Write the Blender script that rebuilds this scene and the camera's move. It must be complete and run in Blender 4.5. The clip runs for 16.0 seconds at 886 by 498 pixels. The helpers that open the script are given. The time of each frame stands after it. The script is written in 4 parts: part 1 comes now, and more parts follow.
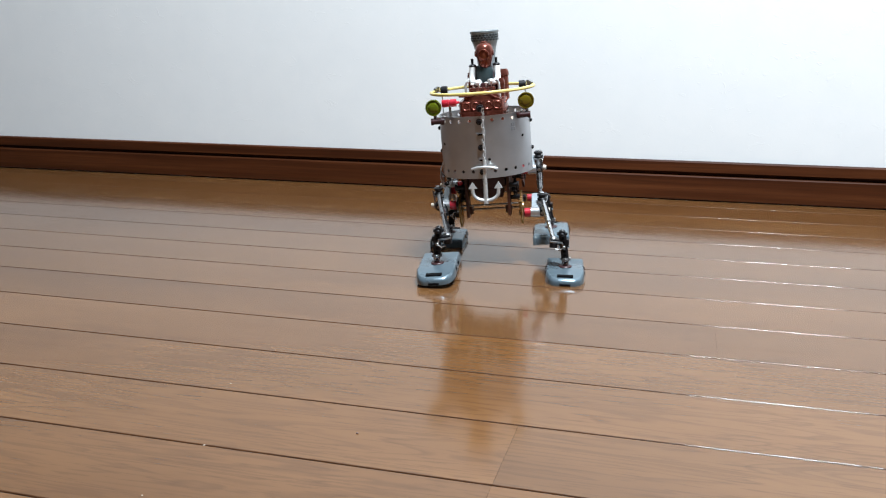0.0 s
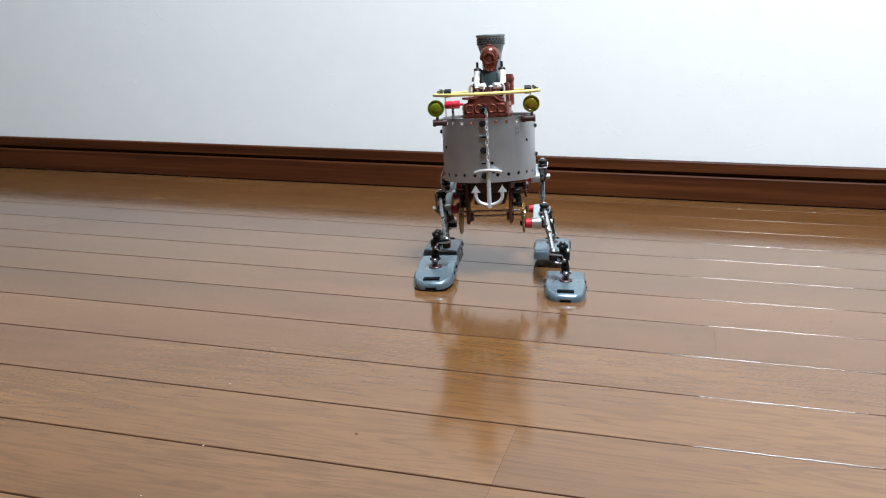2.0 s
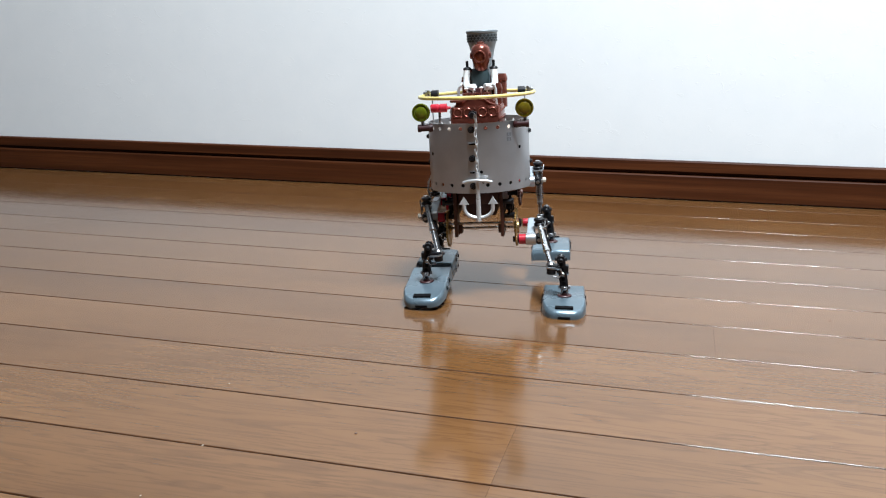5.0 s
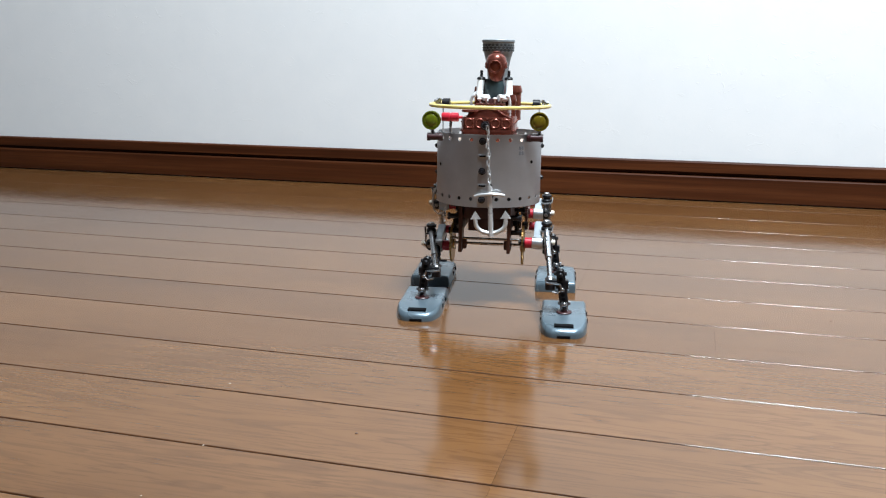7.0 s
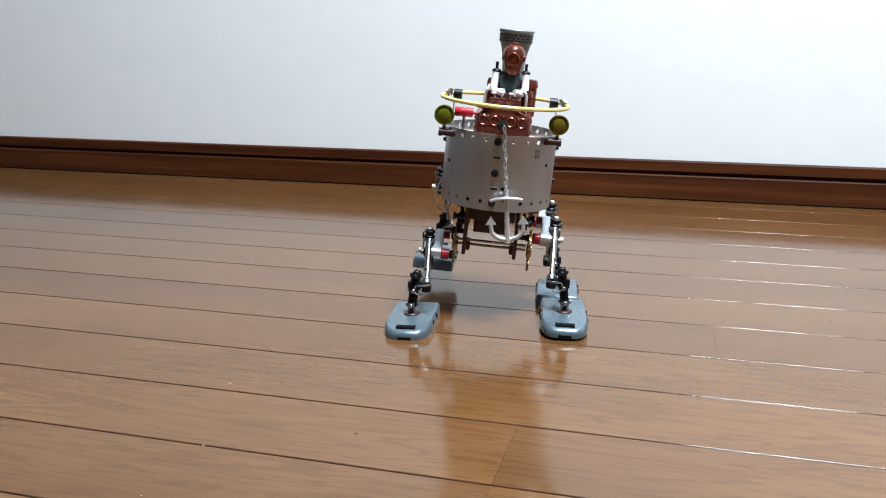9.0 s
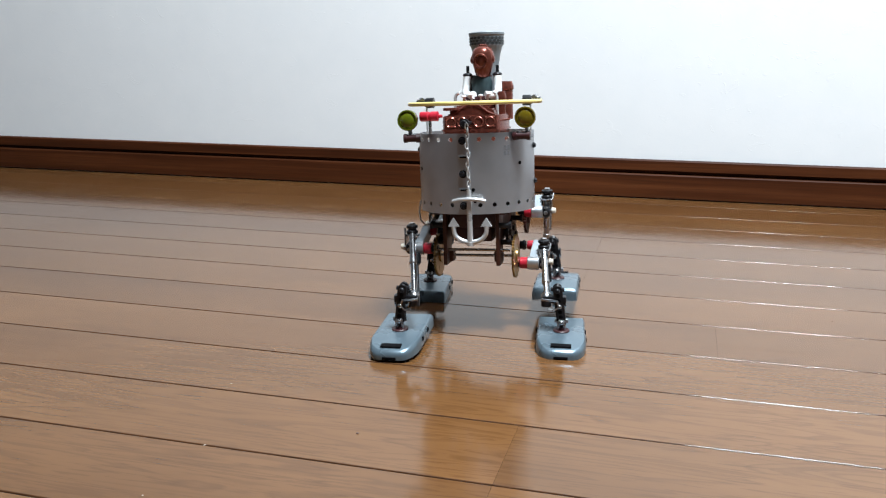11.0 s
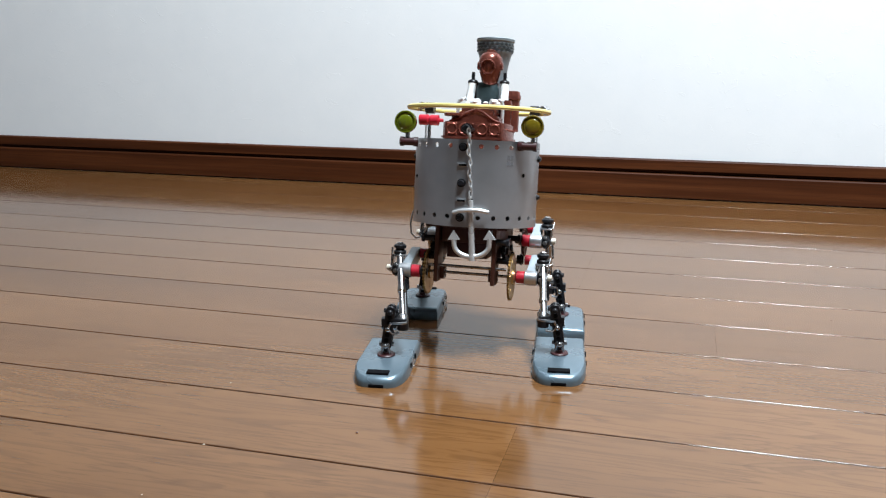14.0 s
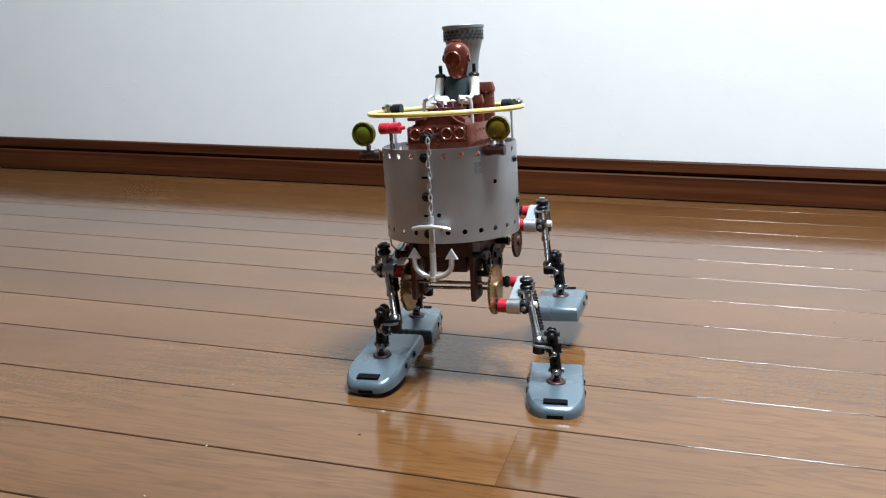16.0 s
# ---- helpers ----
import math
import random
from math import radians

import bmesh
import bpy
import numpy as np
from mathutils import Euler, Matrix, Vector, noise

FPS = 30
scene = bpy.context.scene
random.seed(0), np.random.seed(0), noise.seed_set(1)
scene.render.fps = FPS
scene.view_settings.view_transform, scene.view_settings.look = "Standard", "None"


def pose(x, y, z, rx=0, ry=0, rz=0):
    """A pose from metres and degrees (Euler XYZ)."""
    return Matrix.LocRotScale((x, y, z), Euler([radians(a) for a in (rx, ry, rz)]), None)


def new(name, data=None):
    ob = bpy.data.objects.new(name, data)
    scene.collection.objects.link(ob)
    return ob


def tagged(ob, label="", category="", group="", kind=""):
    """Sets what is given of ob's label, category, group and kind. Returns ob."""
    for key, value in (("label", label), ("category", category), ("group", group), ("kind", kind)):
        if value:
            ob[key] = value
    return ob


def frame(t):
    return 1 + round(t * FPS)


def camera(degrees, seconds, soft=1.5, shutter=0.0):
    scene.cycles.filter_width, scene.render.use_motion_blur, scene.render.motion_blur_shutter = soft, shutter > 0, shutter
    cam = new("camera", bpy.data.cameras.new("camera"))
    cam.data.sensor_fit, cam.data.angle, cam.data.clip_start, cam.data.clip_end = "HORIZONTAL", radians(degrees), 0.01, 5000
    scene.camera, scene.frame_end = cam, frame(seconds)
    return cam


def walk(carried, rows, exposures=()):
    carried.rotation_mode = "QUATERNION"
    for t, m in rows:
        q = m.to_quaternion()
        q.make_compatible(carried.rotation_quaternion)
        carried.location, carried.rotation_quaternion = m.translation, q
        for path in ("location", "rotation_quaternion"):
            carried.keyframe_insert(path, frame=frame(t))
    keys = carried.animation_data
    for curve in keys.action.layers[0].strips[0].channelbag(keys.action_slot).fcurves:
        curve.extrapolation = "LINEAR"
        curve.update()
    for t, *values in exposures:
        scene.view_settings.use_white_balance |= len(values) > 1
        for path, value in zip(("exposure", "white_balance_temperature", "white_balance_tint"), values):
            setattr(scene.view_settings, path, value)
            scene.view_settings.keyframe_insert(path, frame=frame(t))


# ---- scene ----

# camera: hand-held, nearly still
cam = camera(54.46, 16.0, soft=1.1, shutter=0.6)
CAM_ROWS = [
    (0.0, pose(0, 0, 0.2305, 76.101, 0, 15.633)),
    (0.5, pose(0, 0, 0.2305, 76.101, 0, 15.608)),
    (1.0, pose(0, 0, 0.2305, 76.101, 0, 15.495)),
    (1.5, pose(0, 0, 0.2305, 76.101, 0, 15.495)),
    (2.0, pose(0, 0, 0.2305, 76.114, 0, 15.570)),
    (2.5, pose(0, 0, 0.2305, 76.126, 0, 15.570)),
    (3.0, pose(0, 0, 0.2305, 76.101, 0, 15.495)),
    (3.5, pose(0, 0, 0.2305, 76.101, 0, 15.445)),
    (4.0, pose(0, 0, 0.2305, 76.101, 0, 15.495)),
    (4.5, pose(0, 0, 0.2305, 76.101, 0, 15.510)),
    (5.0, pose(0, 0, 0.2305, 76.101, 0, 15.525)),
    (5.5, pose(0, 0, 0.2305, 76.101, 0, 15.540)),
    (6.0, pose(0, 0, 0.2305, 76.101, 0, 15.555)),
    (6.5, pose(0, 0, 0.2305, 76.101, 0, 15.570)),
    (7.0, pose(0, 0, 0.2305, 76.101, 0, 15.570)),
    (7.5, pose(0, 0, 0.2305, 76.101, 0, 15.570)),
    (8.0, pose(0, 0, 0.2305, 76.101, 0, 15.570)),
    (8.5, pose(0, 0, 0.2305, 76.101, 0, 15.570)),
    (9.0, pose(0, 0, 0.2305, 76.101, 0, 15.570)),
    (9.5, pose(0, 0, 0.2305, 76.101, 0, 15.593)),
    (10.0, pose(0, 0, 0.2305, 76.101, 0, 15.615)),
    (10.5, pose(0, 0, 0.2305, 76.101, 0, 15.638)),
    (11.0, pose(0, 0, 0.2305, 76.101, 0, 15.660)),
    (11.5, pose(0, 0, 0.2305, 76.101, 0, 15.683)),
    (12.0, pose(0, 0, 0.2305, 76.101, 0, 15.720)),
    (12.5, pose(0, 0, 0.2305, 76.051, 0, 15.833)),
    (13.0, pose(0, 0, 0.2305, 76.101, 0, 15.821)),
    (13.5, pose(0, 0, 0.2305, 76.088, 0, 15.821)),
    (14.0, pose(0, 0, 0.2305, 76.051, 0, 15.608)),
    (14.5, pose(0, 0, 0.2305, 75.988, 0, 15.495)),
    (15.0, pose(0, 0, 0.2305, 76.051, 0, 15.520)),
    (15.5, pose(0, 0, 0.2305, 76.051, 0, 15.658)),
    (16.0, pose(0, 0, 0.2305, 76.164, 0, 15.796)),
]
walk(cam, CAM_ROWS, exposures=[(0.0, 0.0, 6500, 10), (16.0, 0.0, 6500, 10)])

# ---- world and light: an evening room under one round hanging lamp ----
world = bpy.data.worlds.new("world")
scene.world = world
world.use_nodes = True
world.node_tree.nodes["Background"].inputs[0].default_value = (0.8, 0.9, 1.0, 1)
world.node_tree.nodes["Background"].inputs[1].default_value = 0.05

WALL_Y = 1.2838        # face of the wall behind the robot
ROOM_X0, ROOM_X1 = -1.75, 2.2
ROOM_Y0 = -3.4
ROOM_H = 2.4
LAMP_AT = (0.29, 0.36, 1.90)

lamp_data = bpy.data.lights.new("pendant_lamp_light", "AREA")
lamp_data.shape, lamp_data.size = "DISK", 0.48
lamp_data.energy = 104.0
lamp_data.color = (0.82, 0.925, 1.0)
lamp_light = new("pendant_lamp_light", lamp_data)
lamp_light.matrix_world = pose(*LAMP_AT)


# ---- materials ----
def nodes_of(name):
    m = bpy.data.materials.new(name)
    m.use_nodes = True
    nt = m.node_tree
    return m, nt, nt.nodes["Principled BSDF"]


def ramp(nt, fac, stops):
    r = nt.nodes.new("ShaderNodeValToRGB")
    while len(r.color_ramp.elements) < len(stops):
        r.color_ramp.elements.new(0.5)
    for e, (p, c) in zip(r.color_ramp.elements, stops):
        e.position = p
        e.color = (*c, 1)
    nt.links.new(fac, r.inputs[0])
    return r.outputs[0]


def noise_of(nt, scale, detail=4.0, stretch=(1, 1, 1), rough=0.55, offset=None, distort=0.0):
    tc = nt.nodes.new("ShaderNodeTexCoord")
    mp = nt.nodes.new("ShaderNodeMapping")
    mp.inputs["Scale"].default_value = stretch
    nt.links.new(tc.outputs["Object"], mp.inputs[0])
    if offset is not None:
        nt.links.new(offset, mp.inputs["Location"])
    n = nt.nodes.new("ShaderNodeTexNoise")
    n.inputs["Scale"].default_value = scale
    n.inputs["Detail"].default_value = detail
    n.inputs["Roughness"].default_value = rough
    n.inputs["Distortion"].default_value = distort
    nt.links.new(mp.outputs[0], n.inputs["Vector"])
    return n.outputs["Fac"]


def bump(nt, bsdf, height, strength, distance):
    b = nt.nodes.new("ShaderNodeBump")
    b.inputs["Strength"].default_value = strength
    b.inputs["Distance"].default_value = distance
    nt.links.new(height, b.inputs["Height"])
    nt.links.new(b.outputs[0], bsdf.inputs["Normal"])


def mix(nt, fac, a, b, mode="MIX"):
    m = nt.nodes.new("ShaderNodeMix")
    m.data_type, m.blend_type = "RGBA", mode
    for sock, val in ((m.inputs[0], fac), (m.inputs[6], a), (m.inputs[7], b)):
        if isinstance(val, (int, float)):
            sock.default_value = val
        elif isinstance(val, tuple):
            sock.default_value = (*val, 1)
        else:
            nt.links.new(val, sock)
    return m.outputs[2]


def math_node(nt, op, a, b):
    m = nt.nodes.new("ShaderNodeMath")
    m.operation = op
    for sock, val in ((m.inputs[0], a), (m.inputs[1], b)):
        if isinstance(val, (int, float)):
            sock.default_value = val
        else:
            nt.links.new(val, sock)
    return m.outputs[0]


def plain(name, color, rough, metal=0.0, var=0.12, scale=300.0, bumpy=0.0, coat=0.0):
    """A small-part material: base colour with fine mottling, worn gloss and faint relief."""
    m, nt, b = nodes_of(name)
    n = noise_of(nt, scale, 5.0)
    dark = tuple(c * (1 - var) for c in color)
    lite = tuple(min(1, c * (1 + var)) for c in color)
    nt.links.new(ramp(nt, n, [(0.3, dark), (0.7, lite)]), b.inputs["Base Color"])
    n2 = noise_of(nt, scale * 0.25, 3.0)
    nt.links.new(ramp(nt, n2, [(0.3, (max(0.02, rough - 0.07),) * 3), (0.7, (min(1, rough + 0.07),) * 3)]), b.inputs["Roughness"])
    b.inputs["Metallic"].default_value = metal
    b.inputs["Coat Weight"].default_value = coat
    if bumpy:
        bump(nt, b, n, bumpy, 0.0004)
    return m


def floor_material():
    m, nt, b = nodes_of("oak_flooring")
    info = nt.nodes.new("ShaderNodeObjectInfo")
    shift = math_node(nt, "MULTIPLY", info.outputs["Random"], 37.0)
    comb = nt.nodes.new("ShaderNodeCombineXYZ")
    for k in range(3):
        nt.links.new(shift, comb.inputs[k])
    # long cathedral figure, fine pores and broad tone
    figure = noise_of(nt, 26.0, 3.0, (0.16, 1.6, 1), 0.5, comb.outputs[0], 1.2)
    bands = math_node(nt, "FRACT", math_node(nt, "MULTIPLY", figure, 7.0), 0.0)
    pores = noise_of(nt, 420.0, 4.0, (0.075, 1.0, 1), 0.65, comb.outputs[0])
    broad = noise_of(nt, 9.0, 4.0, (0.35, 1.0, 1), 0.5, comb.outputs[0])
    base = ramp(nt, broad, [(0.3, (0.111, 0.0492, 0.0172)), (0.7, (0.164, 0.0757, 0.0276))])
    c = mix(nt, ramp(nt, bands, [(0.0, (0, 0, 0)), (0.45, (0.02,) * 3), (0.84, (0.40,) * 3), (1.0, (0, 0, 0))]), base, (0.066, 0.026, 0.0085))
    c = mix(nt, ramp(nt, pores, [(0.54, (0, 0, 0)), (0.68, (0.46,) * 3)]), c, (0.058, 0.022, 0.0075))
    tone = ramp(nt, info.outputs["Random"], [(0.0, (0.90, 0.88, 0.86)), (0.5, (1.0, 1.0, 1.0)), (1.0, (1.06, 1.04, 1.0))])
    c = mix(nt, 1.0, c, tone, "MULTIPLY")
    nt.links.new(c, b.inputs["Base Color"])
    smear = noise_of(nt, 9.0, 3.0, (1, 1, 1), 0.6)
    nt.links.new(ramp(nt, smear, [(0.3, (0.105,) * 3), (0.75, (0.16,) * 3)]), b.inputs["Roughness"])
    b.inputs["IOR"].default_value = 1.5
    # open pores take the varnish dull
    streak = noise_of(nt, 120.0, 4.0, (0.04, 1.0, 1), 0.65, comb.outputs[0], 0.6)
    nt.links.new(ramp(nt, streak, [(0.36, (0.50,) * 3), (0.56, (0.48,) * 3), (0.74, (0.40,) * 3)]), b.inputs["Specular IOR Level"])
    b.inputs["Coat Weight"].default_value = 0.08
    b.inputs["Coat Roughness"].default_value = 0.08
    bump(nt, b, math_node(nt, "ADD", math_node(nt, "MULTIPLY", pores, 0.5), math_node(nt, "MULTIPLY", smear, 1.2)), 0.07, 0.0006)
    return m


def baseboard_material():
    m, nt, b = nodes_of("dark_walnut_baseboard")
    grain = noise_of(nt, 60.0, 5.0, (0.03, 1, 1), 0.6)
    fine = noise_of(nt, 500.0, 3.0, (0.02, 1, 1), 0.6)
    c = ramp(nt, grain, [(0.3, (0.030, 0.0074, 0.0024)), (0.5, (0.064, 0.0178, 0.0056)), (0.72, (0.115, 0.0355, 0.0115))])
    c = mix(nt, ramp(nt, fine, [(0.5, (0, 0, 0)), (0.7, (0.5,) * 3)]), c, (0.03, 0.011, 0.005))
    nt.links.new(c, b.inputs["Base Color"])
    b.inputs["Roughness"].default_value = 0.5
    b.inputs["Specular IOR Level"].default_value = 0.13
    bump(nt, b, grain, 0.15, 0.0006)
    return m


def wallpaper_material():
    m, nt, b = nodes_of("white_embossed_wallpaper")
    soft = noise_of(nt, 18.0, 6.0, (1, 1, 1), 0.6)
    fine = noise_of(nt, 260.0, 4.0, (1, 1, 1), 0.6)
    strokes = noise_of(nt, 42.0, 2.0, (1, 1, 1.6), 0.5, None, 1.2)
    nt.links.new(ramp(nt, soft, [(0.3, (0.83, 0.845, 0.855)), (0.7, (0.86, 0.87, 0.875))]), b.inputs["Base Color"])
    b.inputs["Roughness"].default_value = 0.72
    flecks = ramp(nt, strokes, [(0.655, (0, 0, 0)), (0.70, (1, 1, 1)), (0.74, (0, 0, 0))])
    h = math_node(nt, "ADD", math_node(nt, "MULTIPLY", flecks, 0.5), math_node(nt, "ADD", soft, math_node(nt, "MULTIPLY", fine, 0.25)))
    bump(nt, b, h, 0.20, 0.0010)
    return m


def figurine_lens(name, color):
    m, nt, b = nodes_of(name)
    n = noise_of(nt, 250.0, 3.0)
    nt.links.new(ramp(nt, n, [(0.3, tuple(c * 0.75 for c in color)), (0.7, color)]), b.inputs["Base Color"])
    b.inputs["Roughness"].default_value = 0.12
    b.inputs["Transmission Weight"].default_value = 0.25
    b.inputs["Coat Weight"].default_value = 0.6
    return m


M_FLOOR = floor_material()
M_GROOVE = plain("dark_joint_filler", (0.012, 0.006, 0.004), 0.7, 0, 0.2, 200)
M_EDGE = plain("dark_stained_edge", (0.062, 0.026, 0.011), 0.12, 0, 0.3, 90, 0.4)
M_BASE = baseboard_material()
M_WALL = wallpaper_material()
# dark grey for unseen walls, chosen to weaken bounce and reflections
M_DIM = plain("bounce_cutting_grey", (0.15, 0.15, 0.16), 0.7, 0, 0.05, 30, 0.1)
# mid grey for the unseen ceiling, so that bounce doesn't fill the shadows
M_CEIL = plain("bounce_cutting_ceiling", (0.42, 0.42, 0.41), 0.8, 0, 0.03, 40, 0.1)
M_DRUM = plain("satin_aluminium_sheet", (0.46, 0.475, 0.50), 0.36, 0.85, 0.06, 60)
M_FOOT = plain("metallic_grey_plastic", (0.140, 0.190, 0.226), 0.29, 0.5, 0.06, 120, 0.05)
M_STEEL = plain("bright_steel", (0.42, 0.42, 0.43), 0.28, 1.0, 0.1, 200)
M_ARM = plain("pale_grey_plastic", (0.34, 0.38, 0.41), 0.38, 0.3, 0.06, 150, 0.05)
M_PALE = plain("ivory_plastic", (0.62, 0.56, 0.46), 0.45, 0.0, 0.06, 200)
M_KNURL = plain("dark_knurled_metal", (0.035, 0.040, 0.042), 0.45, 0.5, 0.2, 300)
M_ALU = plain("brushed_aluminium", (0.60, 0.61, 0.63), 0.32, 0.9, 0.08, 200)
M_BLACK = plain("black_plastic", (0.010, 0.010, 0.012), 0.36, 0.0, 0.3, 200)
# near-black without gloss: stands in for the shade inside slots, notches and holes
M_RECESS = plain("recess_shade_black", (0.006, 0.006, 0.007), 0.7, 0, 0.2, 200)
M_RED = plain("red_plastic", (0.44, 0.015, 0.032), 0.35, 0, 0.1, 200)
M_WHITE = plain("white_plastic", (0.80, 0.80, 0.79), 0.4, 0, 0.04, 200)
M_BRASS = plain("aged_brass", (0.34, 0.22, 0.09), 0.34, 0.9, 0.18, 250)
M_COPPER = plain("copper_paint", (0.195, 0.056, 0.039), 0.24, 0.62, 0.2, 220, 0.1)
M_CHASSIS = plain("dark_maroon_plastic", (0.040, 0.009, 0.010), 0.45, 0.0, 0.25, 200)
M_BROWNPL = plain("brown_plastic_plate", (0.066, 0.021, 0.013), 0.45, 0.1, 0.2, 200)
M_TUBE = plain("yellow_silicone_tube", (0.72, 0.58, 0.20), 0.28, 0.0, 0.08, 150)
M_SILVERPL = plain("silver_painted_plastic", (0.62, 0.62, 0.62), 0.33, 0.5, 0.06, 150)
M_CHIMNEY = plain("grey_green_metal", (0.25, 0.285, 0.305), 0.42, 0.25, 0.1, 150)
M_DECK = plain("beige_card_deck", (0.60, 0.46, 0.36), 0.6, 0, 0.06, 120)
M_TORSO = plain("dark_teal_paint", (0.03, 0.05, 0.055), 0.4, 0.1, 0.2, 200)
M_LENS_G = figurine_lens("olive_green_lens", (0.155, 0.19, 0.010))
M_LENS_B = figurine_lens("olive_brown_lens", (0.20, 0.145, 0.010))

M_SPECK = plain("pale_dust", (0.45, 0.38, 0.30), 0.8, 0, 0.1, 500)
for m_dark, level in ((M_RECESS, 0.03), (M_BLACK, 0.3), (M_GROOVE, 0.05)):
    m_dark.node_tree.nodes["Principled BSDF"].inputs["Specular IOR Level"].default_value = level


# ---- mesh helpers ----
def box(bm, x0, x1, y0, y1, z0, z1, bevel=0.0):
    r = bmesh.ops.create_cube(bm, size=1.0)
    vs = r["verts"]
    for v in vs:
        v.co = Vector((x0 + (v.co.x + 0.5) * (x1 - x0), y0 + (v.co.y + 0.5) * (y1 - y0), z0 + (v.co.z + 0.5) * (z1 - z0)))
    if bevel:
        es = list({e for v in vs for e in v.link_edges})
        bmesh.ops.bevel(bm, geom=es, offset=bevel, segments=2, affect="EDGES", profile=0.6)
    return bm


def aim(p, q):
    d = Vector(q) - Vector(p)
    return Matrix.Translation((Vector(p) + Vector(q)) / 2) @ d.to_track_quat("Z", "Y").to_matrix().to_4x4(), d.length


def rod(bm, p, q, r, r2=None, seg=16):
    """A round bar from p to q."""
    m, n = aim(p, q)
    bmesh.ops.create_cone(bm, cap_ends=True, segments=seg, radius1=r, radius2=r if r2 is None else r2, depth=n, matrix=m)
    return bm


def lathe(bm, prof, m=None, seg=32):
    """Turn a profile of (radius, height) round the z axis of m."""
    m = m or Matrix()
    rings = []
    for r, z in prof:
        rings.append([bm.verts.new(m @ Vector((r * math.cos(2 * math.pi * k / seg), r * math.sin(2 * math.pi * k / seg), z))) for k in range(seg)])
    for a, b in zip(rings, rings[1:]):
        for k in range(seg):
            bm.faces.new((a[k], a[(k + 1) % seg], b[(k + 1) % seg], b[k]))
    if prof[0][0] > 1e-6:
        bm.faces.new(rings[0][::-1])
    if prof[-1][0] > 1e-6:
        bm.faces.new(rings[-1])
    return bm


def tube(bm, pts, r, seg=10, closed=False):
    """A bent round bar through the points."""
    pts = [Vector(p) for p in pts]
    n = len(pts)
    rings = []
    side = None
    for i, p in enumerate(pts):
        a = pts[(i - 1) % n] if closed or i else p
        b = pts[(i + 1) % n] if closed or i < n - 1 else p
        d = (b - a).normalized()
        if side is None:
            side = d.orthogonal().normalized()
        side = (side - d * side.dot(d)).normalized()
        up = d.cross(side)
        rings.append([bm.verts.new(p + r * (math.cos(2 * math.pi * k / seg) * side + math.sin(2 * math.pi * k / seg) * up)) for k in range(seg)])
    for i in range(n if closed else n - 1):
        a, b = rings[i], rings[(i + 1) % n]
        for k in range(seg):
            bm.faces.new((a[k], a[(k + 1) % seg], b[(k + 1) % seg], b[k]))
    if not closed:
        bm.faces.new(rings[0][::-1])
        bm.faces.new(rings[-1])
    return bm


def slab(bm, outline, z0, z1, bevel=0.0):
    """A flat plate with that outline, from z0 to z1."""
    lo = [bm.verts.new((x, y, z0)) for x, y in outline]
    hi = [bm.verts.new((x, y, z1)) for x, y in outline]
    n = len(lo)
    bm.faces.new(lo[::-1])
    top = bm.faces.new(hi)
    for k in range(n):
        bm.faces.new((lo[k], lo[(k + 1) % n], hi[(k + 1) % n], hi[k]))
    if bevel:
        bmesh.ops.bevel(bm, geom=list(top.edges), offset=bevel, segments=2, affect="EDGES")
    return bm


def to_mesh(name, bm, mats, smooth=True):
    bmesh.ops.recalc_face_normals(bm, faces=bm.faces)
    me = bpy.data.meshes.new(name)
    bm.to_mesh(me)
    bm.free()
    for m in mats if isinstance(mats, (list, tuple)) else [mats]:
        me.materials.append(m)
    if smooth:
        me.polygons.foreach_set("use_smooth", [True] * len(me.polygons))
        me.set_sharp_from_angle(angle=radians(35))
    return me


def part(name, bm, material, parent, label=""):
    ob = new(name, to_mesh(name, bm, material))
    ob.parent = parent
    if label:
        ob["label"] = label
    return ob


def B():
    return bmesh.new()


